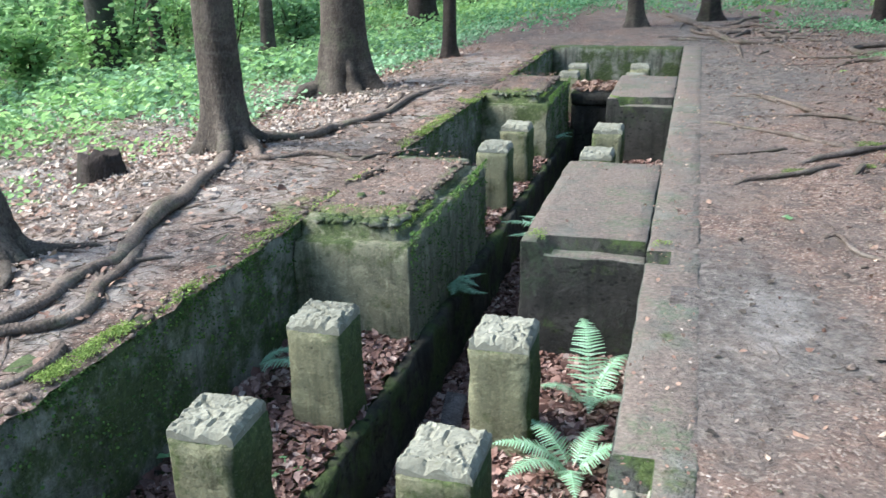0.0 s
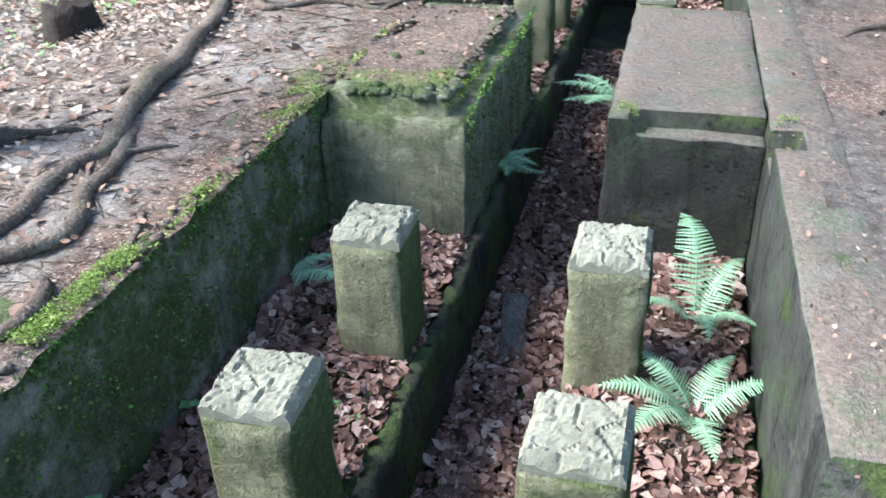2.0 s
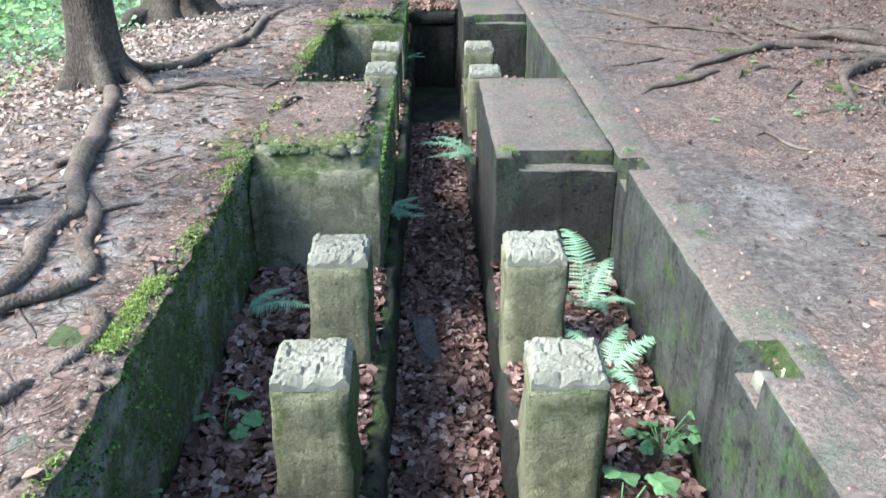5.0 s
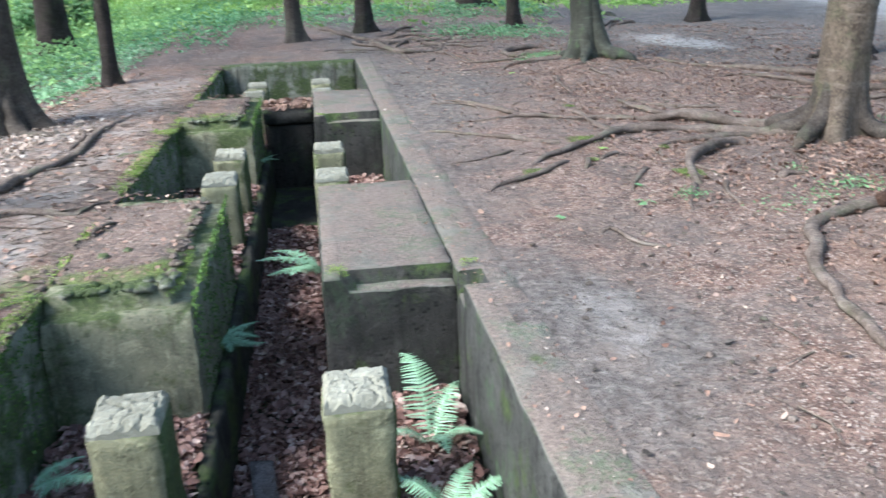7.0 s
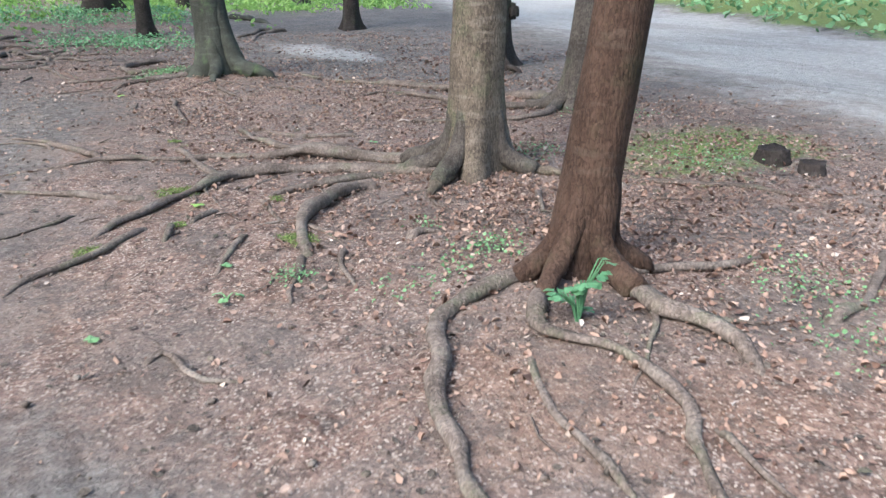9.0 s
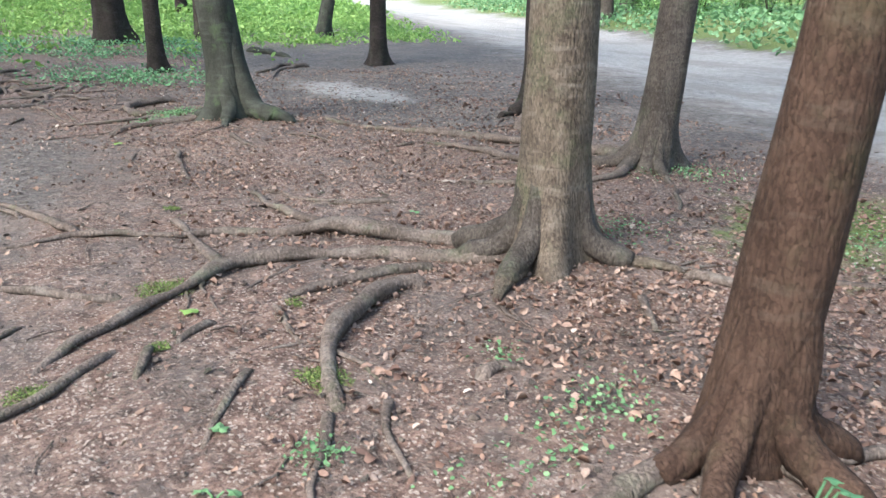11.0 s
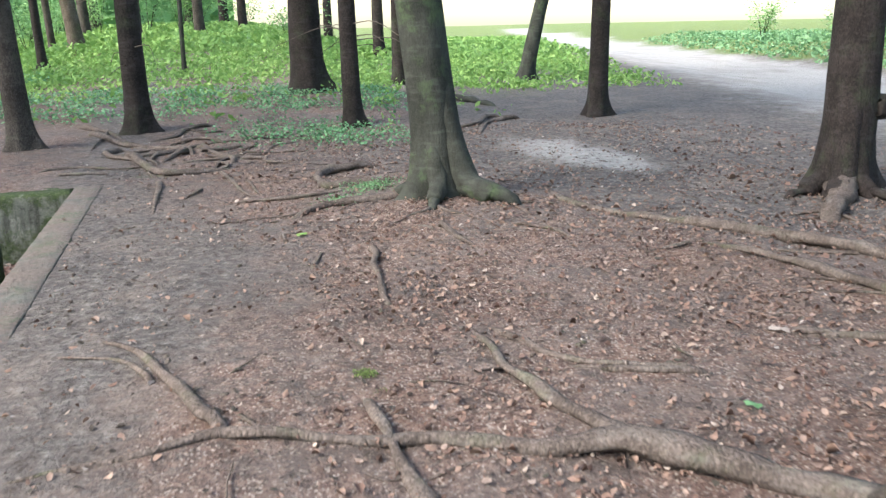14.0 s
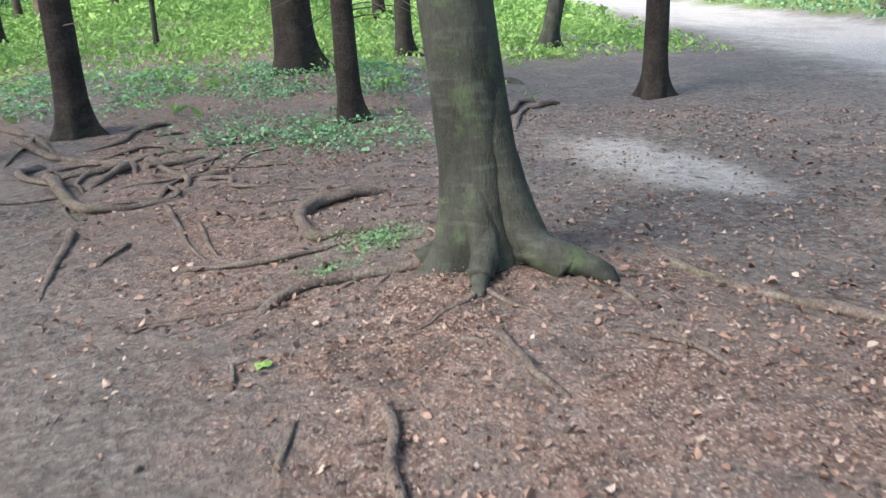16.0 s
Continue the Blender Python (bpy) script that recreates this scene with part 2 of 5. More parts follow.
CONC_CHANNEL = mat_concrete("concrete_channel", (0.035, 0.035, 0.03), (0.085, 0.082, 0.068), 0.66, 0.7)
BARK_BROWN = mat_bark("bark_brown", (0.040, 0.032, 0.026), (0.102, 0.084, 0.070), (0.135, 0.118, 0.102))
BARK_RED = mat_bark("bark_reddish", (0.029, 0.016, 0.011), (0.071, 0.042, 0.029), (0.081, 0.057, 0.042), 0.1)
BARK_PALE = mat_bark("bark_pale", (0.060, 0.044, 0.033), (0.165, 0.130, 0.097), (0.210, 0.176, 0.140), 0.3)
BARK_GREEN = mat_bark("bark_greyish_green", (0.028, 0.028, 0.022), (0.070, 0.071, 0.056), (0.096, 0.098, 0.080), 0.65, 0.3)
BARK_DARK = mat_bark("bark_dark", (0.021, 0.016, 0.014), (0.052, 0.041, 0.036), (0.067, 0.058, 0.052))
BIRCH = mat_bark("bark_birch", (0.13, 0.115, 0.10), (0.27, 0.25, 0.22), (0.48, 0.46, 0.42), 0.15)
ROOT = mat_bark("bark_root", (0.071, 0.053, 0.043), (0.185, 0.145, 0.121), (0.189, 0.166, 0.142), 0.3)
WOOD_WET = mat_bark("wet_board", (0.075, 0.065, 0.06), (0.17, 0.15, 0.14), (0.22, 0.20, 0.19), 0.05)
DEAD = mat_leaf("dead_leaf", ((0.0, (0.10, 0.052, 0.038)), (0.4, (0.28, 0.175, 0.13)), (0.88, (0.31, 0.205, 0.15)), (1.0, (0.44, 0.35, 0.28))), 0.1, 0.75)
DEAD_DARK = mat_leaf("dead_leaf_damp", ((0.0, (0.065, 0.033, 0.026)), (0.45, (0.165, 0.088, 0.07)), (0.8, (0.29, 0.18, 0.15)), (1.0, (0.46, 0.36, 0.31))), 0.1, 0.6)
DEAD_MIXED = mat_leaf("dead_leaf_mixed", ((0.0, (0.07, 0.04, 0.03)), (0.35, (0.17, 0.10, 0.073)), (0.8, (0.29, 0.195, 0.148)), (0.96, (0.33, 0.24, 0.19)), (1.0, (0.46, 0.38, 0.32))), 0.1, 0.7)
PALE_SCRAP = mat_leaf("leaf_scrap_pale", ((0.0, (0.27, 0.205, 0.16)), (0.7, (0.38, 0.31, 0.26)), (1.0, (0.54, 0.48, 0.42))), 0.1, 0.8)
DEAD_ORANGE = mat_leaf("dead_leaf_fresh", ((0.0, (0.12, 0.066, 0.046)), (0.5, (0.235, 0.14, 0.10)), (1.0, (0.37, 0.26, 0.20))), 0.1, 0.7)
FERN = mat_leaf("fern_green", ((0.0, (0.24, 0.43, 0.25)), (0.6, (0.34, 0.56, 0.36)), (1.0, (0.44, 0.66, 0.47))), 0.4, 0.5)
HERB = mat_leaf("herb_green", ((0.0, (0.10, 0.205, 0.085)), (0.6, (0.17, 0.315, 0.14)), (1.0, (0.27, 0.43, 0.215))), 0.35, 0.5)
UNDER = mat_leaf("undergrowth_green", ((0.0, (0.11, 0.235, 0.075)), (0.5, (0.26, 0.44, 0.15)), (1.0, (0.45, 0.64, 0.26))), 0.45, 0.6, (0.16, 0.30, 0.13))
GRASS = mat_leaf("grass_bright", ((0.0, (0.15, 0.28, 0.065)), (0.5, (0.25, 0.41, 0.105)), (1.0, (0.39, 0.54, 0.17))), 0.4, 0.6, (0.16, 0.29, 0.075))
PALE_COVER = mat_leaf("ground_cover_pale", ((0.0, (0.17, 0.31, 0.16)), (0.6, (0.29, 0.47, 0.26)), (1.0, (0.43, 0.62, 0.37))), 0.35, 0.55)
IVY = mat_leaf("creeper_green", ((0.0, (0.078, 0.195, 0.085)), (0.6, (0.156, 0.325, 0.15)), (1.0, (0.26, 0.455, 0.221))), 0.3, 0.55)
NETTLE = mat_leaf("nettle_green", ((0.0, (0.05, 0.13, 0.06)), (0.6, (0.09, 0.21, 0.10)), (1.0, (0.15, 0.30, 0.15))), 0.25, 0.6)
MOSS = mat_leaf("moss_tuft", ((0.0, (0.10, 0.15, 0.03)), (0.5, (0.20, 0.29, 0.065)), (1.0, (0.34, 0.43, 0.13))), 0.3, 0.8)
MOSS_ROOT = mat_leaf("moss_on_root", ((0.0, (0.06, 0.09, 0.025)), (0.5, (0.13, 0.18, 0.05)), (1.0, (0.25, 0.31, 0.10))), 0.2, 0.85)
MOSS_DARK = mat_leaf("moss_dark", ((0.0, (0.038, 0.075, 0.018)), (0.6, (0.09, 0.165, 0.038)), (1.0, (0.195, 0.315, 0.075))), 0.2, 0.85)
CROWN = mat_leaf("crown_needles", ((0.0, (0.035, 0.06, 0.022)), (0.6, (0.06, 0.10, 0.035)), (1.0, (0.10, 0.16, 0.05))), 0.3, 0.7)


# ---- the lie of the land ----
X0, X1 = -2.45, -0.40        # outer faces of the trench
Y0, Y1 = 1.82, 14.28         # its ends
CL, CR = -1.70, -1.10        # the sides of the sunk gangway
BAY_Z, CHAN_Z = -0.70, -1.18


def smooth(a, b, x):
    t = np.clip((x - a) / (b - a), 0, 1)
    return t * t * (3 - 2 * t)


def wave(x, y):
    """Gentle unevenness of the ground."""
    return (0.5 * np.sin(1.7 * x + 0.6 * y + 1) + 0.5 * np.sin(0.9 * y - 1.2 * x) + 0.35 * np.sin(3.1 * x - 2.3 * y) + 0.3 * np.sin(4.7 * y + 2.9 * x)) / 1.6


def land(x, y):
    """Height of the ground in metres."""
    x, y = np.asarray(x, float), np.asarray(y, float)
    near = np.maximum(np.maximum(X0 - x, x - X1), np.maximum(Y0 - y, y - Y1))
    z = 0.035 * wave(x, y) * smooth(0.1, 0.8, near)
    z = z - 0.17 * smooth(-3.3, -5.2, x) - 0.25 * smooth(-5, -12, x)
    z = z + 0.30 * smooth(15.5, 22, y) * smooth(7, 3, x) * smooth(-9, -2, x) + 1.2 * smooth(24, 60, y) * smooth(12, 4, x)
    d = np.hypot(x - 2.45, y - 4.9)
    z = z + 0.04 * np.exp(-(d / 0.6) ** 2) + 0.04 * np.exp(-(np.hypot(x - 3.1, y - 7.0) / 0.6) ** 2)
    z = z + 0.07 * np.exp(-(np.hypot(x - 2.8, y - 12.6) / 0.7) ** 2) + 0.08 * np.exp(-(np.hypot(x + 3.8, y - 6.2) / 0.8) ** 2)
    z = z - 0.12 * smooth(0.0, 2.0, road_depth(x, y)) + 0.5 * smooth(4.4, 9, road_depth(x, y))
    return z


def road_depth(x, y):
    """Metres beyond the near edge of the gravel road, which runs obliquely past the trees."""
    return (x - (7.0 + 0.33 * (y - 6.0))) * 0.95


def at(x, y, dz=0.0):
    return Vector((x, y, float(land(x, y)) + dz))


# ---- mesh helpers ----
def mesh_object(name, verts, faces, material, parent=None, label="", smooth_shade=False):
    me = bpy.data.meshes.new(name)
    me.from_pydata([tuple(v) for v in verts], [], faces)
    me.materials.append(material)
    if smooth_shade:
        me.polygons.foreach_set("use_smooth", np.ones(len(me.polygons), bool))
    me.update()
    ob = new(name, me)
    if parent is not None:
        ob.parent = parent
        ob.matrix_parent_inverse = parent.matrix_basis.inverted()
    if label:
        ob["label"] = label
    return ob


def rough_block(x0, x1, y0, y1, z0, z1, step=0.07, wear=0.012, edge=0.018, seed=0.0):
    """A box of cast concrete as verts and faces: sides divided, surfaces uneven, arrises worn round."""
    nx, ny, nz = (max(1, int(round((b - a) / step))) for a, b in ((x0, x1), (y0, y1), (z0, z1)))

    def rule(a, b, n):
        e = min(edge * 1.3, (b - a) * 0.2)
        return np.concatenate([[a], np.linspace(a + e, b - e, n + 1), [b]])

    xs, ys, zs = rule(x0, x1, nx), rule(y0, y1, ny), rule(z0, z1, nz)
    nx, ny, nz = nx + 2, ny + 2, nz + 2
    index, verts, faces = {}, [], []

    def vert(i, j, k):
        key = (i, j, k)
        if key not in index:
            index[key] = len(verts)
            p = Vector((xs[i], ys[j], zs[k]))
            ends = (i in (0, nx)) + (j in (0, ny)) + (k in (0, nz))
            q = Vector((p.x * 6 + seed, p.y * 6, p.z * 6))
            off = wear * Vector((noise.noise(q), noise.noise(q + Vector((9, 0, 0))), noise.noise(q + Vector((0, 9, 0)))))
            if ends >= 2:
                pull = edge * (0.6 + 0.9 * abs(noise.noise(q * 1.7 + Vector((3, 3, 3)))))
                c = Vector(((x0 + x1) / 2, (y0 + y1) / 2, (z0 + z1) / 2))
                for a, at_end in enumerate((i in (0, nx), j in (0, ny), k in (0, nz))):
                    if at_end:
                        off[a] += pull if p[a] < c[a] else -pull
            verts.append(p + off)
        return index[key]

    for j in range(ny):
        for k in range(nz):
            faces.append((vert(0, j, k), vert(0, j, k + 1), vert(0, j + 1, k + 1), vert(0, j + 1, k)))
            faces.append((vert(nx, j, k), vert(nx, j + 1, k), vert(nx, j + 1, k + 1), vert(nx, j, k + 1)))
    for i in range(nx):
        for k in range(nz):
            faces.append((vert(i, 0, k), vert(i + 1, 0, k), vert(i + 1, 0, k + 1), vert(i, 0, k + 1)))
            faces.append((vert(i, ny, k), vert(i, ny, k + 1), vert(i + 1, ny, k + 1), vert(i + 1, ny, k)))
        for j in range(ny):
            faces.append((vert(i, j, 0), vert(i, j + 1, 0), vert(i + 1, j + 1, 0), vert(i + 1, j, 0)))
            faces.append((vert(i, j, nz), vert(i + 1, j, nz), vert(i + 1, j + 1, nz), vert(i, j + 1, nz)))
    return verts, faces


def cast(name, x0, x1, y0, y1, z0, top, xl=(), yl=(), step=0.08, wear=0.012, chip=0.012, seed=0.0, mats=(), parent=None, label=""):
    """A cast concrete body with a stepped top given by top(x, y); the first material on its sides, the second on top."""
    def rule(a, b, steps):
        e = 0.012
        out = [a, a + e, *np.linspace(a + e, b - e, max(2, int((b - a) / step)) + 1)[1:-1], b - e, b]
        out = [v for v in out if all(abs(v - s) > 0.02 for s in steps)]
        return sorted(out + [s + d for s in steps for d in (-0.005, 0.005)])

    xs, ys = rule(x0, x1, xl), rule(y0, y1, yl)
    nx, ny = len(xs), len(ys)

    def rough(x, y, z, k=1.0):
        q = Vector((x * 5 + seed, y * 5, z * 5))
        r = Vector((x * 19 + seed, y * 19, z * 19))
        return k * wear * Vector((noise.noise(q) + 0.5 * noise.noise(r), noise.noise(q + Vector((9, 0, 0))) + 0.5 * noise.noise(r + Vector((9, 0, 0))), noise.noise(q + Vector((0, 9, 0))) + 0.5 * noise.noise(r + Vector((0, 9, 0)))))

    verts, faces, which = [], [], []
    for i, x in enumerate(xs):
        for j, y in enumerate(ys):
            z = top(x, y)
            p = Vector((x, y, z)) + rough(x, y, z, 0.6)
            if i in (0, nx - 1) or j in (0, ny - 1):
                c = chip * (0.4 + 1.2 * abs(noise.noise(Vector((x * 11, y * 11, seed)))))
                p.z -= c
                p.x += c * 0.5 * ((i == 0) - (i == nx - 1))
                p.y += c * 0.5 * ((j == 0) - (j == ny - 1))
            verts.append(p)
    for i in range(nx - 1):
        for j in range(ny - 1):
            a = i * ny + j
            faces.append((a, a + ny, a + ny + 1, a + 1))
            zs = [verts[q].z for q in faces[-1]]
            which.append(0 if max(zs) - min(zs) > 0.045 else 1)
    loop = [(i, 0) for i in range(nx)] + [(nx - 1, j) for j in range(1, ny)] + [(i, ny - 1) for i in range(nx - 2, -1, -1)] + [(0, j) for j in range(ny - 2, 0, -1)]
    rows = max(2, int(-z0 / step))
    prev = [i * ny + j for i, j in loop]
    for r in range(rows + 1):
        ring = []
        for i, j in loop:
            zt = top(xs[i], ys[j]) - 0.03
            z = zt + (z0 - zt) * r / rows
            ring.append(len(verts))
            verts.append(Vector((xs[i], ys[j], z)) + rough(xs[i], ys[j], z))
        for k in range(len(loop)):
            q = (k + 1) % len(loop)
            faces.append((prev[k], ring[k], ring[q], prev[q]))
            which.append(0)
        prev = ring
    ob = mesh_object(name, verts, faces, mats[0], parent, label, True)
    ob.data.materials.append(mats[1])
    ob.data.polygons.foreach_set("material_index", which)
    return ob


def block(name, x0, x1, y0, y1, z0, z1, material, parent=None, label="", **kw):
    v, f = rough_block(x0, x1, y0, y1, z0, z1, **kw)
    return mesh_object(name, v, f, material, parent, label, True)


def tube(points, radii, sides=8, wobble=0.15, flat=1.0, seed=0.0, close=True):
    """A tapered tube along points, as verts and faces."""
    pts = [Vector(p) for p in points]
    verts, faces = [], []
    for i, p in enumerate(pts):
        d = (pts[min(i + 1, len(pts) - 1)] - pts[max(i - 1, 0)]).normalized()
        side = d.cross(Vector((0, 0, 1)))
        side = side.normalized() if side.length > 1e-4 else Vector((1, 0, 0))
        up = side.cross(d).normalized()
        for k in range(sides):
            a = 2 * math.pi * k / sides
            r = radii[i] * (1 + wobble * noise.noise(Vector((p.x * 7 + 3 * math.cos(a) + seed, p.y * 7 + 3 * math.sin(a), p.z * 7))))
            verts.append(p + r * (math.cos(a) * side + flat * math.sin(a) * up))
    for i in range(len(pts) - 1):
        for k in range(sides):
            a, b = i * sides + k, i * sides + (k + 1) % sides
            faces.append((a, b, b + sides, a + sides))
    if close:
        faces.append(tuple(range(sides - 1, -1, -1)))
        faces.append(tuple(range(len(verts) - sides, len(verts))))
    return verts, faces


def spline(ctrl, n):
    """n points along a Catmull-Rom curve through the control points."""
    c = [np.array(p, float) for p in ctrl]
    c = [2 * c[0] - c[1]] + c + [2 * c[-1] - c[-2]]
    out = []
    for s in np.linspace(0, len(c) - 3 - 1e-6, n):
        i = int(s)
        t = s - i
        p0, p1, p2, p3 = c[i:i + 4]
        out.append(0.5 * (2 * p1 + (p2 - p0) * t + (2 * p0 - 5 * p1 + 4 * p2 - p3) * t * t + (3 * p1 - p0 - 3 * p2 + p3) * t ** 3))
    return out


def surface_tube(ctrl, r0, r1, sides=8, rise=0.5, bend=0.03, seed=0.0, flat=0.8, rooted=False):
    """A root or fallen branch that follows the ground, partly sunk."""
    length = sum(math.dist(a, b) for a, b in zip(ctrl, ctrl[1:]))
    n = max(6, int(length / 0.07))
    pts, rad = [], []
    for k, p in enumerate(spline(ctrl, n)):
        t = k / (n - 1)
        w = Vector((p[0] * 2.3 + seed, p[1] * 2.3, seed))
        q = (p[0] + bend * noise.noise(w * 2), p[1] + bend * noise.noise(w * 2 + Vector((5, 5, 0))))
        r = r0 + (r1 - r0) * t
        r *= 1 + 0.45 * noise.noise(w * 1.5)
        z = float(land(*q)) + r * (rise + 0.75 * noise.noise(w * 0.9 + Vector((0, 0, 7))))
        if t > 0.88:
            z -= r * (t - 0.88) * 14
        if t < 0.1 and not rooted:
            z -= r * (0.1 - t) * 20
        pts.append((q[0], q[1], z))
        rad.append(max(r, 0.003))
    return tube(pts, rad, sides, 0.4, flat, seed)


# ---- the ground, one sheet out to the horizon, open over the trench ----
def lines(dense, fixed, far):
    """Grid lines: close together where the walk passes, wider and wider beyond."""
    lo, hi, step = dense
    out = list(np.arange(lo, hi + step / 2, step))
    d, s = step, step
    a, b = lo, hi
    while d < far:
        s *= 1.13
        d += s
        a, b = a - s, b + s
        out += [a, b]
    out = [v for v in out if all(abs(v - f) > step * 0.45 for f in fixed)] + list(fixed)
    return np.array(sorted(out))


GX = lines((-6.0, 7.0, 0.1), (X0 + 0.012, X1 + 0.14), 700)
GY = lines((0.6, 18.0, 0.1), (Y0 - 0.04, Y1 + 0.2), 700)
gx, gy = np.meshgrid(GX, GY, indexing='ij')
gz = land(gx, gy)
edge_gap = np.maximum(np.maximum(X0 - gx, gx - X1 - 0.05), np.maximum(Y0 - gy, gy - Y1 - 0.25))
rnd = np.random.RandomState(3)
gz = gz + (rnd.rand(*gz.shape) - 0.5) * 0.022 * smooth(0.25, 0.45, edge_gap) * smooth(60, 15, np.hypot(gx, gy))
near_wall = smooth(0.6, 0.4, np.abs(gx - X1 - 0.1)) * (gx > X1) * (gy > Y0 - 0.3) * (gy < Y1 + 0.3)
gz = gz + near_wall * (-0.006 + 0.006 * (1 + np.sin(5.1 * gy + 1.0) * np.sin(2.3 * gy + 7 * gx) + 0.6 * np.sin(9.7 * gy)) * smooth(10.5, 9.5, gy))
on_edge = np.abs(gx - X0 - 0.012) < 1e-6
gx = gx + on_edge * 0.011 * (np.sin(23 * gy) * np.sin(7.7 * gy + 1) + 0.5 * np.sin(41 * gy))
gz = gz - on_edge * (0.008 + 0.012 * np.sin(17 * gy) ** 2)
gv = np.stack([gx, gy, gz], -1).reshape(-1, 3)
ny_ = len(GY)
cells = []
for i in range(len(GX) - 1):
    cx = (GX[i] + GX[i + 1]) / 2
    for j in range(ny_ - 1):
        cy = (GY[j] + GY[j + 1]) / 2
        if X0 + 0.012 < cx < X1 + 0.14 and Y0 - 0.04 < cy < Y1 + 0.2:
            continue
        cells.append((i * ny_ + j, (i + 1) * ny_ + j, (i + 1) * ny_ + j + 1, i * ny_ + j + 1))
ground = mesh_object("ground", gv, cells, GROUND, smooth_shade=True)
tagged(ground, "brown forest floor of needles, soil, moss and a gravel road", "ground", kind="structure")


def spot(x, y, cx, cy, rx, ry, turn=0.0):
    c, s = math.cos(turn), math.sin(turn)
    u, v = (x - cx) * c + (y - cy) * s, -(x - cx) * s + (y - cy) * c
    return np.exp(-(np.hypot(u / rx, v / ry) ** 2))


fx, fy = gv[:, 0], gv[:, 1]
depth = road_depth(fx, fy)
soil_w = 0.8 * spot(fx, fy, 0.2, 3.8, 0.55, 0.75) + 0.5 * smooth(1.0, 0.15, fx - X1) * smooth(0.0, 0.5, fx + 0.9) * smooth(0.5, 2, fy)
soil_w += 1.3 * spot(fx, fy, 5.2, 14.8, 0.55, 1.5, -0.3) + 0.62 * spot(fx, fy, 0.8, 11.2, 0.9, 2.2) + 1.0 * spot(fx, fy, 5.6, 14.2, 2.6, 3.6) + 0.5 * smooth(-4.0, 0.5, depth) * smooth(3.0, 6.5, fx)
soil_w += 0.5 * smooth(3.5, 5.5, fx) * smooth(8, 11, fy) + 0.5 * spot(fx, fy, 0.3, 10.5, 0.6, 3.0) + 0.3 * smooth(12, 16, fy)
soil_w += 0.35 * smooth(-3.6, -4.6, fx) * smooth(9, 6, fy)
moss_w = 0.55 * smooth(-4.2, -6.2, fx - 0.1 * (fy - 8)) + 0.42 * smooth(18.5, 23.5, fy) * smooth(11.0, 8.5, fx - 0.33 * (fy - 26)) + 0.8 * smooth(5.0, 6.0, depth)
moss_w += 0.5 * spot(fx, fy, 4.6, 6.6, 1.3, 0.8, 0.9) + 0.6 * spot(fx, fy, 5.7, 6.6, 0.9, 0.9) + 0.6 * spot(fx, fy, -2.55, 5.0, 0.35, 0.45) + 0.5 * spot(fx, fy, -2.5, 3.05, 0.06, 0.35) + 0.5 * spot(fx, fy, 0.3, 15, 0.3, 0.3)
moss_w += 0.45 * spot(fx, fy, -2.52, 7.2, 0.12, 0.5) + 0.4 * spot(fx, fy, -2.55, 9, 0.15, 1.2)
moss_w += 0.8 * smooth(42, 55, np.hypot(fx, fy))
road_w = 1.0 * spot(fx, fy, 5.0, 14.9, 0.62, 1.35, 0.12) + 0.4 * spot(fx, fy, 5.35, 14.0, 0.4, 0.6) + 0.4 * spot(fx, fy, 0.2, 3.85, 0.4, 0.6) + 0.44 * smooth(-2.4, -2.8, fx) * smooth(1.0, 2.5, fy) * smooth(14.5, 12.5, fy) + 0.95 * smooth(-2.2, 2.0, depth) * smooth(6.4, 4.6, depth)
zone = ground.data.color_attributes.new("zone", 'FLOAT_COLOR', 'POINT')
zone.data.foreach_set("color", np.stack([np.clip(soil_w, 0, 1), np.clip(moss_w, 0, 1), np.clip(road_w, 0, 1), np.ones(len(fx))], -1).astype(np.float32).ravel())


# ---- the concrete trench: two rows of bays along a sunk gangway ----
BAYS = ((1.82, 4.65), (6.53, 9.38), (11.1, 14.28))
trench = tagged(new("trench"), "long mossy concrete trench with bays sunk into the ground", "trench", kind="structure")

block("outer_wall", X0 - 0.3, X0, Y0 - 0.3, Y1 + 0.3, -1.3, -0.008, CONC_WALL, trench, "dark mossy concrete side wall", seed=1.0, wear=0.022)
# the other side wall is notched at its top beside two bays
NOTCH = ((2.46, 2.68, 0.13), (4.44, 4.62, 0.11))


def wall_top(x, y):
    if any(a < y < b and x < X1 + w for a, b, w in NOTCH):
        return -0.12
    return 0.003


cast("outer_wall", X1, X1 + 0.27, Y0 - 0.3, Y1 + 0.3, -1.3, wall_top, (X1 + 0.13,), (2.46, 2.68, 4.44, 4.62), seed=2.0, mats=(CONC_SIDE, CONC_PALE), parent=trench, label="grey streaked concrete side wall with pale top", wear=0.01)
block("end_wall", X0, X1, Y0 - 0.3, Y0, -1.3, 0.0, CONC_WALL, trench, "mossy concrete end wall", seed=7.0)
block("end_wall", X0, X1, Y1, Y1 + 0.3, -1.3, 0.0, CONC_WALL, trench, "mossy concrete end wall", seed=8.0)
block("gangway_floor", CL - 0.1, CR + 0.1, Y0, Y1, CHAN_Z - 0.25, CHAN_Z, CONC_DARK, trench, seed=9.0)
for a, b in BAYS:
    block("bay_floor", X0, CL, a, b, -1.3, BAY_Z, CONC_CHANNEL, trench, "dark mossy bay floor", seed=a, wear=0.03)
    block("bay_floor", CR, X1, a, b, -1.3, BAY_Z, CONC_DARK, trench, "dark concrete bay floor", seed=a + 3, wear=0.03)
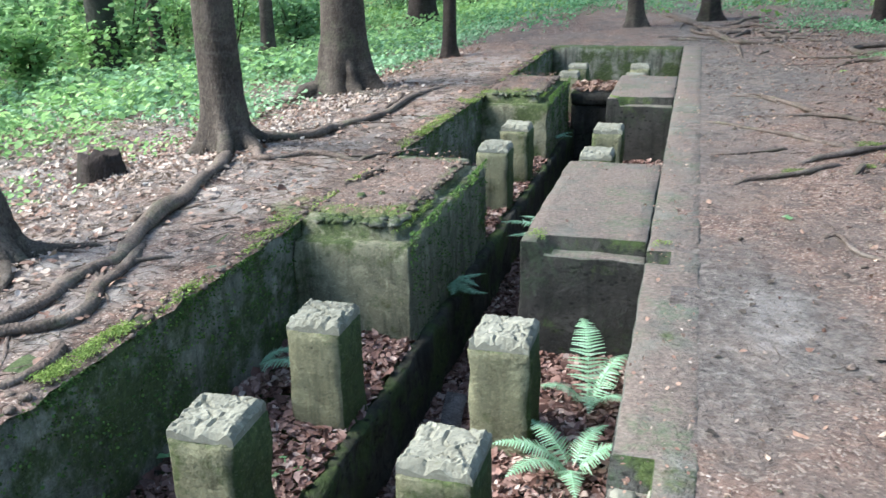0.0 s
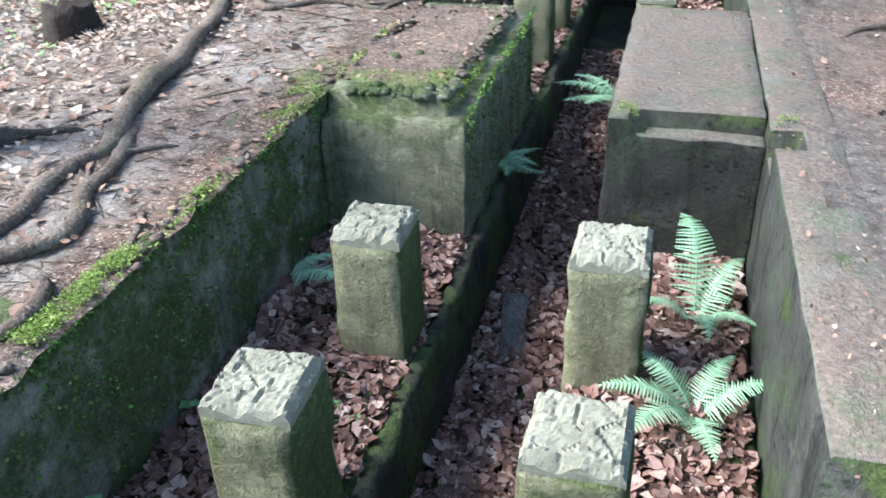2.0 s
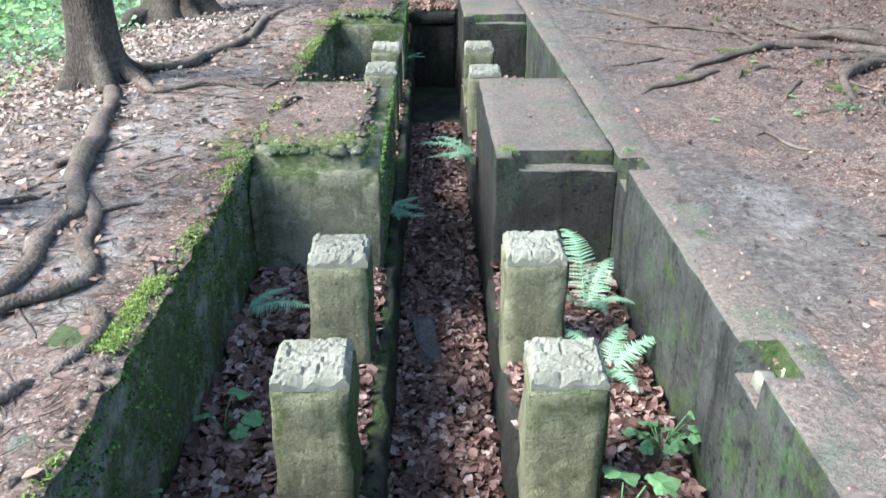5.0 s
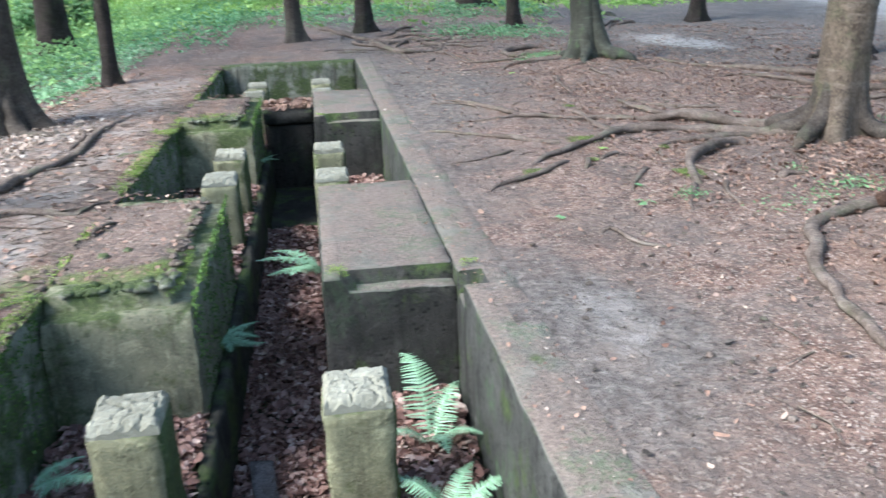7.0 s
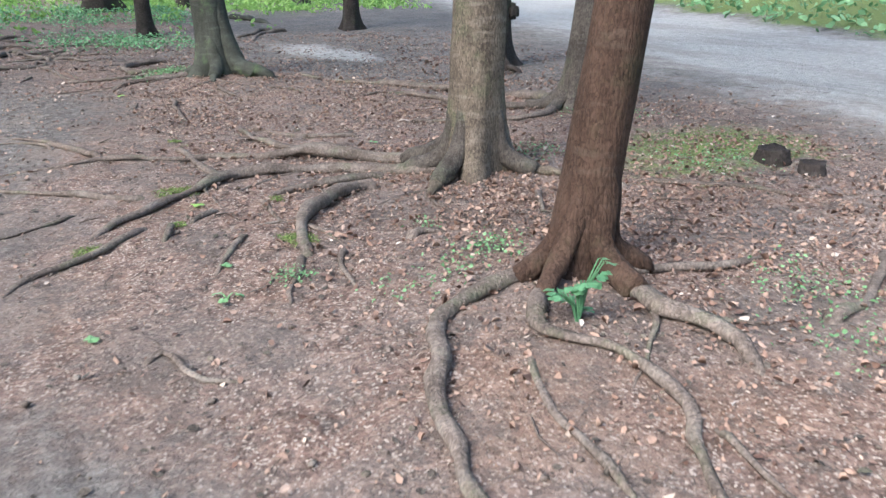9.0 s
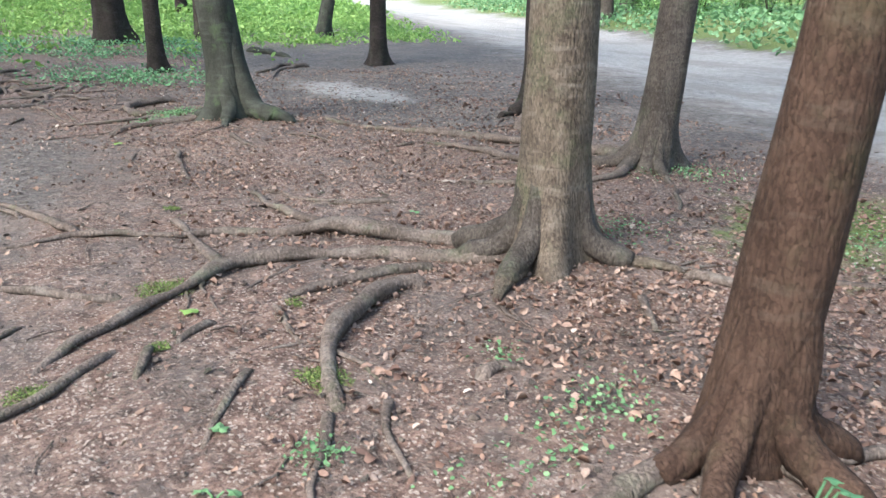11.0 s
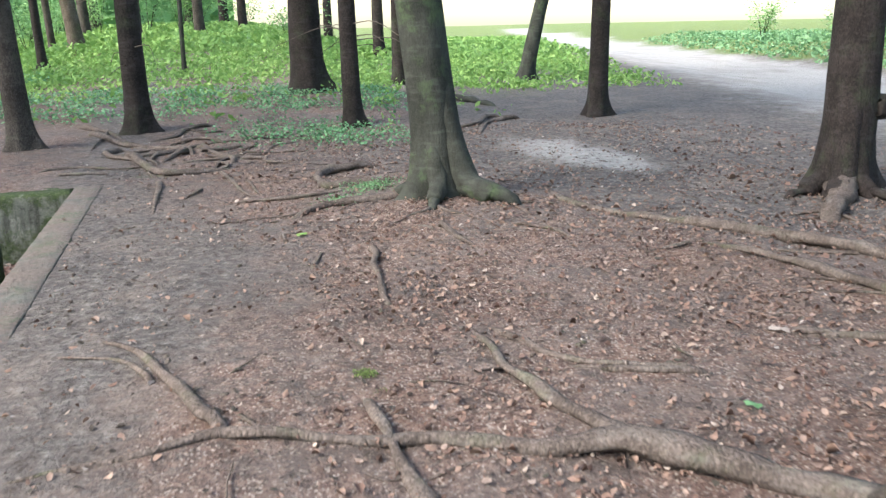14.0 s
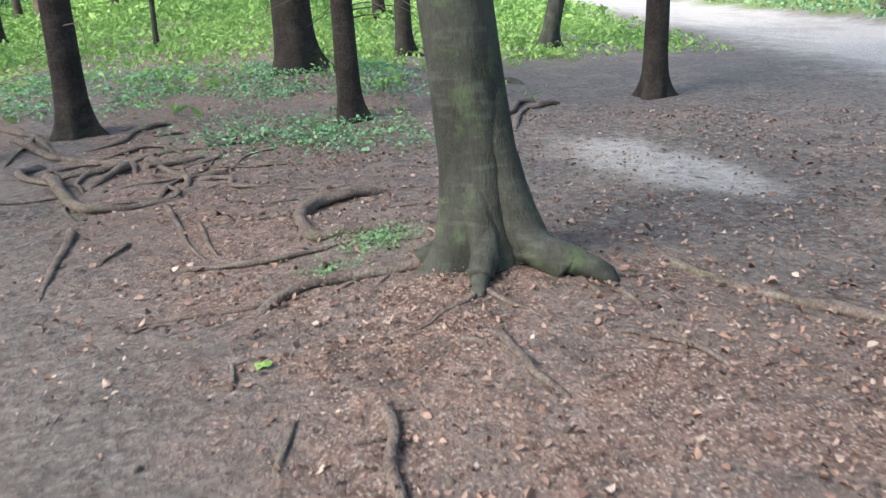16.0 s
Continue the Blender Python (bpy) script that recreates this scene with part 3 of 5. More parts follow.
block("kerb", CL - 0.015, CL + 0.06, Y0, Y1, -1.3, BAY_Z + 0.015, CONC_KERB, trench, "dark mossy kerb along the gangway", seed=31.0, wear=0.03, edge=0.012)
for (_, a), (b, _) in zip(BAYS, BAYS[1:]):
    # left pier, with a rebate along its front and gangway edges
    cast("pier", X0, CL - 0.02, a, b, -1.3, lambda x, y: -0.014 if y > a + 0.12 and x < CL - 0.14 else (-0.075 if x > CL - 0.14 and y > a + 0.3 else -0.095), (CL - 0.14,), (a + 0.12, a + 0.3), seed=3 * a, mats=(CONC_PIER, CONC_PIER), parent=trench, label="mossy concrete pier under soil and moss", wear=0.018, chip=0.022)
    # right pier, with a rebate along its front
    cast("pier", CR + 0.02, X1, a, b, -1.3, lambda x, y: 0.004 if y > a + 0.11 or x < CR + 0.13 + 0.06 * (y - a) / 0.11 else -0.075, (CR + 0.16,), (a + 0.11,), seed=5 * a, mats=(CONC_DARK, CONC_PALE), parent=trench, label="dark pitted concrete pier with pale top", wear=0.012, chip=0.014)
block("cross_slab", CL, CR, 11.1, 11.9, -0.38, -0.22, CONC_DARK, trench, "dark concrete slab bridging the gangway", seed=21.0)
# Dark panel stands in for the shade in the opening under the slab.
block("cross_wall", CL, CR, 11.14, 11.34, -1.3, -0.38, CONC_DARK, trench, "dark panel standing in for the shade in the opening under the slab", seed=23.0)


def cap_mesh(w, d, seed):
    """A mortar cap, cracked into plates of uneven height."""
    n = 26
    verts, faces = [], []
    for i in range(n + 1):
        for j in range(n + 1):
            u, v = i / n - 0.5, j / n - 0.5
            dist, pts = noise.voronoi(Vector((u * 2.9 + seed, v * 2.9 + 3 * seed, 0.37 * seed)))
            crack = min(1.0, (dist[1] - dist[0]) / 0.09)
            plate = noise.noise(pts[0] * 3.3 + Vector((seed, 0, 0)))
            rim = max(abs(u), abs(v)) * 2
            h = 0.012 + 0.011 * plate - 0.013 * (1 - crack) + 0.006 * noise.noise(Vector((u * 22, v * 22, seed)))
            h -= 0.05 * max(0, rim - 0.86) / 0.14 * (0.6 + 0.6 * noise.noise(Vector((u * 6, v * 6, seed + 5))))
            verts.append((u * w, v * d, h))
    for i in range(n):
        for j in range(n):
            a = i * (n + 1) + j
            faces.append((a, a + n + 1, a + n + 2, a + 1))
    rim = [i * (n + 1) for i in range(n + 1)] + [n * (n + 1) + j for j in range(1, n + 1)] + [i * (n + 1) + n for i in range(n - 1, -1, -1)] + [j for j in range(n - 1, 0, -1)]
    base = len(verts)
    verts += [(verts[r][0], verts[r][1], -0.05) for r in rim]
    for k in range(len(rim)):
        q = (k + 1) % len(rim)
        faces.append((rim[q], rim[k], base + k, base + q))
    return verts, faces


def post(x, y, side, top, seed, turn=0.0):
    """A square concrete stub post with a cracked pale cap."""
    thing = tagged(new("concrete_post"), "square mossy concrete stub post with cracked pale top", "post", "posts along the gangway")
    thing.matrix_basis = pose(x, y, BAY_Z, 0, 0, turn)
    h = top - BAY_Z
    w = 0.28
    v, f = rough_block(-w / 2, w / 2, -w / 2, w / 2, -0.05, h - 0.05, step=0.045, wear=0.013, edge=0.012, seed=seed)
    shaft = mesh_object("shaft", v, f, CONC_POST, None, "", True)
    v, f = cap_mesh(w - 0.012, w - 0.012, seed)
    cap = mesh_object("cap", v, f, CONC_CAP, None, "pale cracked mortar cap")
    for o, dz in ((shaft, 0), (cap, h)):
        o.parent = thing
        o.location = (0, 0, dz - (0.0 if o is shaft else 0.008))
    return thing


for k, (a, b) in enumerate(BAYS):
    for q, off in enumerate((0.95, 1.93)):
        s = 10 * k + 3 * q
        post(CL - 0.155, a + off, 0, -0.10 - 0.012 * q, 1.3 + s, 1.5 - q)
        post(CR + 0.135, a + off, 1, -0.105 - 0.02 * (k == 1 and q == 0), 2.7 + s, -1.0 + q)


def soil_bed(x0, x1, y0, y1, z, seed, nx=16, ny=26, name="soil_cover", thick=0.03):
    """A thin uneven layer of soil and litter lying on a pier."""
    verts, faces = [], []
    for i in range(nx + 1):
        for j in range(ny + 1):
            u, v = i / nx, j / ny
            x, y = x0 + (x1 - x0) * u, y0 + (y1 - y0) * v
            rim = min(1.0, 8 * min(u + 0.15, 1 - u, v, 1 - v))
            wob = 0.03 * noise.noise(Vector((x * 5, y * 5, seed)))
            verts.append((x + (wob if 0 < i < nx else 0.4 * wob), y + wob, z - 0.012 + thick * rim * (0.75 + 0.6 * noise.noise(Vector((x * 4, y * 4, seed + 2))))))
    for i in range(nx):
        for j in range(ny):
            a = i * (ny + 1) + j
            faces.append((a, a + ny + 1, a + ny + 2, a + 1))
    ob = mesh_object(name, verts, faces, GROUND, trench, "soil and needles lying on the concrete", True)
    g = ob.data.color_attributes.new("zone", 'FLOAT_COLOR', 'POINT')
    co = np.array(verts)
    front = np.exp(-((co[:, 1] - y0) / 0.35) ** 2)
    side = np.exp(-((co[:, 0] - x1) / 0.12) ** 2)
    g.data.foreach_set("color", np.stack([0.25 + 0 * front, np.clip(0.75 * front + 0.5 * side, 0, 1), 0 * front, 1 + 0 * front], -1).astype(np.float32).ravel())
    return ob


for (_, a), (b, _) in zip(BAYS, BAYS[1:]):
    soil_bed(X0 - 0.03, CL - 0.15, a + 0.15, b - 0.02, -0.012, a)


# ---- trees ----
def trunk_mesh(r, lean, height, lobes, seed, flare=1.0, sides=28):
    """Trunk with a fluted, flaring foot; local to the foot, and sunk a little."""
    hs = [-0.25, -0.08, 0.0, 0.05, 0.1, 0.16, 0.23, 0.31, 0.4, 0.5, 0.62, 0.78, 1.0, 1.3, 1.7, 2.2, 2.8, 3.6, 4.6, 6, 8, 11]
    hs = [h for h in hs if h < height - 1] + [height]
    verts, faces = [], []
    for h in hs:
        foot = math.exp(-max(h, -0.1) / (0.12 + 0.3 * r)) * flare
        for k in range(sides):
            a = 2 * math.pi * k / sides
            lobe = 0.5 + 0.5 * sum(math.cos(m * a + p) * w for m, p, w in lobes)
            q = Vector((math.cos(a) * 1.6 + seed, math.sin(a) * 1.6, h * 1.3))
            rr = r * max(0.12, 1 - h / (height * 1.12)) * (1 + 0.07 * noise.noise(q) + 0.04 * noise.noise(q * 3))
            rr += r * foot * (0.15 + 1.25 * max(0, lobe) ** 2.6 + 0.2 * noise.noise(q * 2))
            rr += r * 0.06 * math.exp(-max(h, 0) / 0.9) * (2 * lobe - 1)
            bend = h + 0.04 * noise.noise(Vector((h * 0.4, seed, 0))) * h
            verts.append((math.cos(a) * rr + lean[0] * bend, math.sin(a) * rr + lean[1] * bend, h))
    for i in range(len(hs) - 1):
        for k in range(sides):
            a, b = i * sides + k, i * sides + (k + 1) % sides
            faces.append((a, b, b + sides, a + sides))
    faces.append(tuple(range(len(verts) - sides, len(verts))))
    return verts, faces


def crown_data(seed, height, spread):
    """Limbs and needle sprays of a tall conifer crown, local to the foot."""
    g = np.random.RandomState(seed)
    lv, lf, nv, nf = [], [], [], []
    for k in range(19):
        h = height * (0.5 + 0.47 * (k + g.rand()) / 19)
        reach = spread * (1.08 - (h / height - 0.5) / 0.56) * (0.7 + 0.5 * g.rand())
        a = g.rand() * 6.283
        tip = Vector((math.cos(a) * reach, math.sin(a) * reach, h - 0.25 * reach))
        v, f = tube([(0, 0, h), tuple(0.5 * tip + Vector((0, 0, 0.5 * h + 0.08))), tuple(tip)], (0.05, 0.03, 0.008), 5, 0.1)
        lf += [tuple(i + len(lv) for i in q) for q in f]
        lv += v
        for _ in range(22):
            s = 0.15 + 0.85 * g.rand()
            c = Vector((0, 0, h)).lerp(tip, s) + Vector(((g.rand() - 0.5) * 0.9, (g.rand() - 0.5) * 0.9, (g.rand() - 0.7) * 0.5))
            d = Vector((math.cos(a) + g.randn() * 0.5, math.sin(a) + g.randn() * 0.5, -0.4 + 0.3 * g.randn())).normalized()
            w = d.cross(Vector((g.randn() * 0.3, g.randn() * 0.3, 1))).normalized()
            ln, wd = 0.35 + 0.35 * g.rand(), 0.07 + 0.08 * g.rand()
            b = len(nv)
            nv += [c - w * wd * 0.3, c + d * ln * 0.4 - w * wd, c + d * ln, c + d * ln * 0.4 + w * wd, c + w * wd * 0.3]
            nf.append((b, b + 1, b + 2, b + 3, b + 4))
    return lv, lf, nv, nf


def mesh_only(name, v, f, material):
    me = bpy.data.meshes.new(name)
    me.from_pydata([tuple(p) for p in v], [], f)
    me.materials.append(material)
    me.update()
    return me


def buttress(base, ctrl, r, r_end, lean):
    """A root spur that runs down out of the trunk to the ground, local to the foot."""
    a, b = (Vector((p[0] - base.x, p[1] - base.y, 0)) for p in ctrl)
    out = a.normalized()
    hgt = 0.55 if r_end < 0.085 else 0.95
    pts = [out * r * 0.4 + Vector((lean[0], lean[1], 0)) * hgt + Vector((0, 0, hgt)), out * r * 0.7 + Vector((lean[0], lean[1], 0)) * 0.55 * hgt + Vector((0, 0, 0.55 * hgt)),
           out * max(r * 0.95, 0.6 * a.length) + Vector((0, 0, 0.13)), a + (b - a) * 0.05 + Vector((0, 0, 0.05)), a + (b - a) * 0.45 + Vector((0, 0, 0.015))]
    line = [Vector(p) for p in spline([tuple(p) for p in pts], 14)]
    line[-1].z = float(land(line[-1].x + base.x, line[-1].y + base.y)) - base.z + 0.3 * r_end
    rad = [r * 0.36 * (1 - k / 13) ** 0.9 + r_end * (0.3 + 0.7 * k / 13) for k in range(14)]
    return tube(line, rad, 12, 0.25, 1.0, r_end * 77)


CROWNS = []
for k in range(3):
    lv, lf, nv, nf = crown_data(40 + k, 17.0 + k, 2.6)
    CROWNS.append((mesh_only("limbs", lv, lf, BARK_DARK), mesh_only("crown", nv, nf, CROWN)))


def tree(name, label, x, y, r, material, lean=(0.0, 0.0), height=17.0, lobes=((3, 0.5, 0.6), (5, 1.0, 0.4)), flare=1.0, seed=1.0, roots=(), crown=0, turn=0.0):
    thing = tagged(new(name), label, "tree", "trees of the wood")
    base = at(x, y)
    thing.matrix_basis = Matrix.Translation(base)
    v, f = trunk_mesh(r, lean, height, lobes, seed, flare)
    part_trunk = mesh_object("trunk", v, f, material, None, "", True)
    part_trunk.parent = thing
    for k, (ctrl, r0, r1) in enumerate(roots):
        near = math.dist(ctrl[0], (x, y)) < 0.55
        if near:
            v, f = buttress(base, ctrl[:2], r, r0 * 1.1, lean)
            o = mesh_object("buttress", v, f, BARK_BROWN if material is BARK_PALE else material, None, "", True)
            o.parent = thing
            ctrl = ((x, y), *ctrl)
        v, f = surface_tube(ctrl, r0 * (1.2 if near else 1.0), r1, seed=seed + k, rooted=near, rise=0.55)
        short = near and math.dist(ctrl[0], ctrl[-1]) < 1.0
        o = mesh_object("root", [Vector(p) - base for p in v], f, material if short else ROOT, None, "brown surface root", True)
        o.parent = thing
    fork = np.random.RandomState(int(seed * 10))
    for k, (ctrl, r0, r1) in enumerate(roots):
        if r0 < 0.05:
            continue
        for _ in range(3):
            line = spline(ctrl, 20)
            s = 4 + fork.randint(13)
            d = line[s + 1] - line[s]
            d = d / np.hypot(*d)
            side = np.array((-d[1], d[0])) * fork.choice((-1, 1))
            ln = 0.25 + 0.5 * fork.rand()
            p = line[s]
            q = (tuple(p), tuple(p + (d * 0.6 + side * 0.5) * ln * 0.5), tuple(p + (d * 0.75 + side * (0.5 + 0.4 * fork.rand())) * ln))
            v, f = surface_tube(q, 0.3 * r0, 0.006, 6, 0.45, 0.04, seed + 5 * k)
            o = mesh_object("rootlet", [Vector(w) - base for w in v], f, ROOT, None, "thin brown rootlet", True)
            o.parent = thing
    if crown is not None:
        for me, nm in zip(CROWNS[crown], ("limbs", "crown")):
            o = new(nm, me)
            o.parent = thing
            o["kind"] = "stuff"
            o.matrix_basis = Matrix.Translation((lean[0] * 10, lean[1] * 10, height - 17.5)) @ pose(0, 0, 0, 0, 0, turn + 77 * seed)
    return thing


R_T1 = (
    (((2.85, 7.08), (2.55, 7.31), (2.21, 7.54), (1.87, 7.65), (1.49, 7.61), (1.32, 7.45), (1.09, 7.29), (0.83, 7.08), (0.65, 6.89), (0.39, 6.53)), 0.056, 0.018),
    (((2.92, 7.3), (2.73, 7.63), (2.45, 7.85), (2.26, 8.03), (2.04, 8.16), (1.7, 8.32), (1.4, 8.4), (0.89, 8.59), (0.58, 8.53), (0.05, 8.47)), 0.062, 0.012),
    (((2.33, 8.0), (2.2, 8.5), (2.14, 8.92), (2.15, 9.5)), 0.045, 0.022),
    (((2.36, 6.91), (2.21, 6.93), (1.97, 6.77), (1.76, 6.58), (1.61, 6.37), (1.52, 6.1), (1.45, 5.85)), 0.056, 0.034),
    (((2.5, 7.12), (2.33, 7.12), (2.06, 7.11), (1.81, 7.09), (1.56, 7.03)), 0.042, 0.022),
    (((1.58, 7.04), (1.55, 6.7), (1.54, 6.43)), 0.02, 0.010),
    (((1.5, 7.65), (1.48, 8.19), (1.47, 8.81)), 0.038, 0.024),
    (((0.99, 7.45), (0.8, 7.51), (0.57, 7.69), (0.24, 7.94), (-0.14, 8.31)), 0.034, 0.012),
    (((0.88, 6.87), (0.72, 6.67), (0.55, 6.52), (0.41, 6.42), (0.2, 6.3), (0.0, 6.0)), 0.034, 0.014),
    (((0.89, 8.62), (0.78, 8.82), (0.69, 9.08), (0.53, 9.53), (0.27, 9.85)), 0.034, 0.014),
    (((0.6, 9.16), (0.43, 9.48), (0.11, 9.66)), 0.02, 0.008),
    (((2.2, 9.53), (2.44, 8.97), (2.73, 8.8), (2.98, 8.65)), 0.026, 0.018),
    (((0.97, 6.81), (0.92, 6.63), (0.86, 6.45)), 0.024, 0.016),
    (((1.32, 6.92), (1.15, 6.83), (1.07, 6.75)), 0.026, 0.016),
    (((1.33, 6.34), (1.21, 6.23), (1.12, 6.12), (0.98, 5.87)), 0.022, 0.012),
    (((0.57, 7.31), (0.31, 7.1), (0.11, 6.98), (-0.07, 6.93)), 0.018, 0.008),
    (((1.66, 5.89), (1.55, 5.65), (1.5, 5.3)), 0.02, 0.012),
    (((1.45, 5.9), (1.3, 5.65), (1.15, 5.3)), 0.024, 0.012),
    (((2.72, 6.72), (2.6, 6.6), (2.5, 6.52)), 0.05, 0.02),
    (((3.35, 6.7), (3.5, 6.55), (3.65, 6.42)), 0.05, 0.02),
)
tree("spruce_tree", "spruce with pale scaly bark and spreading surface roots", 3.1, 6.92, 0.19, BARK_PALE, (0.02, 0.005), lobes=((3, 0.4, 0.6), (4, 2.0, 0.4)), seed=1.7, roots=R_T1, flare=0.9)
R_T0 = (
    (((2.22, 4.95), (2.0, 4.96), (1.69, 4.84), (1.47, 4.54), (1.26, 4.08), (1.15, 3.75), (1.1, 3.45), (1.08, 3.18), (1.02, 2.94), (0.92, 2.72)), 0.042, 0.014),
    (((2.22, 4.82), (1.94, 4.56), (1.98, 4.34), (2.08, 4.16), (2.04, 3.81), (1.78, 3.41), (1.5, 3.04)), 0.038, 0.016),
    (((2.5, 4.7), (2.47, 4.38), (2.55, 4.14), (2.46, 3.83)), 0.056, 0.028),
    (((1.81, 4.43), (1.62, 3.95), (1.58, 3.64), (1.53, 3.45)), 0.022, 0.014),
    (((2.03, 3.68), (1.96, 3.39), (1.93, 3.16)), 0.018, 0.008),
    (((2.68, 4.8), (2.85, 4.76), (3.13, 4.68), (3.56, 4.73)), 0.036, 0.016),
    (((3.03, 3.99), (3.3, 4.05), (3.55, 4.15), (4.3, 4.57)), 0.03, 0.024),
)
tree("spruce_tree", "spruce with reddish brown bark, roots bared at its foot", 2.46, 4.95, 0.138, BARK_RED, (0.13, -0.03), seed=2.9, roots=R_T0, flare=0.35, crown=1)
R_T2 = (
    (((2.6, 12.6), (2.29, 12.6), (2.0, 12.62), (1.72, 12.54), (1.47, 12.3)), 0.062, 0.028),
    (((3.14, 12.24), (3.24, 12.13), (3.36, 12.0)), 0.095, 0.045),
    (((2.82, 14.71), (2.31, 14.54), (2.06, 14.38), (1.95, 14.01), (2.01, 13.57), (2.3, 13.53), (2.72, 13.3)), 0.05, 0.05),
    (((2.72, 12.28), (2.66, 12.14), (2.64, 12.05)), 0.06, 0.025),
    (((2.56, 11.65), (2.58, 11.55), (2.59, 11.27), (2.62, 11.04), (2.62, 10.93)), 0.034, 0.014),
    (((2.35, 11.69), (2.47, 11.64), (2.51, 11.53)), 0.018, 0.012),
    (((1.93, 11.19), (1.93, 10.97), (1.87, 10.6), (1.82, 10.2), (1.8, 9.88)), 0.026, 0.018),
    (((3.08, 11.53), (3.25, 11.32), (3.35, 11.16), (3.38, 11.0)), 0.02, 0.014),
)
tree("beech_tree", "leaning tree with grey green bark and flared mossy foot", 2.86, 12.58, 0.212, BARK_GREEN, (-0.10, 0.04), lobes=((2, 0.3, 0.5), (5, 2.0, 0.5)), seed=4.1, roots=R_T2, flare=0.9, crown=2)
R_B = (
    (((6.1, 11.5), (5.8, 11.2), (5.42, 10.8)), 0.1, 0.075),
    (((6.05, 11.8), (5.85, 11.74), (5.7, 11.7)), 0.07, 0.03),
    (((6.35, 11.45), (6.32, 11.2), (6.3, 11.0)), 0.07, 0.03),
)
tree("spruce_tree", "dark brown spruce with a burl at its foot", 6.38, 11.8, 0.225, BARK_DARK, (0.0, 0.0), seed=5.3, roots=R_B, flare=0.8)
R_4 = (
    (((5.2, 8.9), (5.2, 9.4), (5.05, 9.84), (4.78, 10.41), (4.39, 11.02), (4.07, 11.56), (3.82, 12.2), (3.95, 12.8)), 0.068, 0.03),
    (((5.1, 8.75), (4.6, 9.0), (4.45, 9.4), (4.36, 9.9), (4.16, 10.64)), 0.058, 0.026),
    (((4.12, 10.57), (3.9, 10.52), (3.68, 10.48)), 0.018, 0.01),
    (((5.05, 8.6), (4.6, 8.3), (4.03, 8.58), (3.63, 8.88)), 0.045, 0.026),
    (((2.99, 8.61), (2.66, 8.75), (2.38, 8.91)), 0.024, 0.014),
    (((5.2, 8.4), (4.9, 7.9), (4.4, 7.3)), 0.036, 0.014),
    (((3.94, 6.27), (4.35, 5.83), (4.65, 5.3)), 0.032, 0.022),
    (((3.58, 6.43), (3.68, 6.21), (3.78, 6.03)), 0.04, 0.03),
)
tree("spruce_tree", "leaning dark spruce with a broad rooted foot", 5.3, 8.6, 0.16, BARK_BROWN, (0.13, 0.01), seed=6.1, roots=R_4, flare=1.0, crown=1)
R_L1 = (
    (((-3.68, 6.05), (-3.56, 5.8), (-3.41, 5.06), (-3.23, 4.3), (-3.07, 3.9), (-3.1, 3.74), (-3.05, 3.35), (-3.05, 3.03), (-3.15, 2.6)), 0.052, 0.036),
    (((-3.3, 4.4), (-2.97, 3.85), (-2.9, 3.51), (-2.77, 3.22), (-2.82, 3.07), (-2.97, 2.94), (-3.1, 2.7)), 0.034, 0.03),
    (((-2.97, 3.8), (-2.9, 3.88), (-2.8, 3.98)), 0.026, 0.014),
    (((-3.68, 6.55), (-3.5, 6.75), (-3.36, 6.95), (-3.29, 7.53), (-3.1, 8.1), (-3.12, 9.22), (-2.97, 10.31)), 0.055, 0.03),
    (((-3.55, 6.25), (-3.28, 5.95), (-3.03, 6.2), (-2.61, 6.2)), 0.05, 0.022),
    (((-2.48, 3.1), (-2.55, 3.3), (-2.62, 3.45)), 0.014, 0.008),
    (((-2.7, 2.45), (-2.6, 2.62), (-2.57, 2.75), (-2.63, 2.89), (-2.72, 2.95)), 0.036, 0.022),
    (((-2.85, 2.25), (-2.75, 2.35), (-2.68, 2.5)), 0.034, 0.022),
    (((-3.06, 4.45), (-2.92, 4.58), (-2.77, 4.73)), 0.018, 0.008),
    (((-3.45, 4.5), (-3.38, 4.6), (-3.27, 4.72)), 0.038, 0.026),
    (((-2.42, 5.72), (-2.38, 5.86), (-2.31, 5.99)), 0.024, 0.014),
    (((-3.33, 8.04), (-3.1, 7.96), (-2.94, 7.93)), 0.024, 0.014),
    (((-3.3, 9.1), (-3.2, 8.8), (-3.25, 8.4)), 0.03, 0.02),
)
tree("spruce_tree", "brown spruce with a scarred trunk on the bank", -3.8, 6.32, 0.168, BARK_BROWN, (-0.035, 0.03), lobes=((3, 2.0, 0.6), (5, 0.3, 0.4)), seed=7.7, roots=R_L1, flare=0.8)
tree("spruce_tree", "stout brown spruce with a spread foot", -4.2, 9.8, 0.275, BARK_BROWN, (0.0, 0.0), seed=8.3, flare=1.0, crown=2, roots=((((-4.0, 9.55), (-3.8, 9.3), (-3.5, 9.1)), 0.07, 0.03), (((-4.5, 9.6), (-4.8, 9.2), (-5.1, 8.9)), 0.08, 0.03)))
tree("spruce_tree", "brown spruce beside the surface roots", -3.85, 3.75, 0.17, BARK_BROWN, (-0.05, 0.0), seed=9.1, crown=1, roots=((((-3.65, 3.85), (-3.45, 4.0), (-3.3, 4.1)), 0.05, 0.02), (((-3.62, 3.65), (-3.45, 3.5), (-3.35, 3.35)), 0.05, 0.02)))
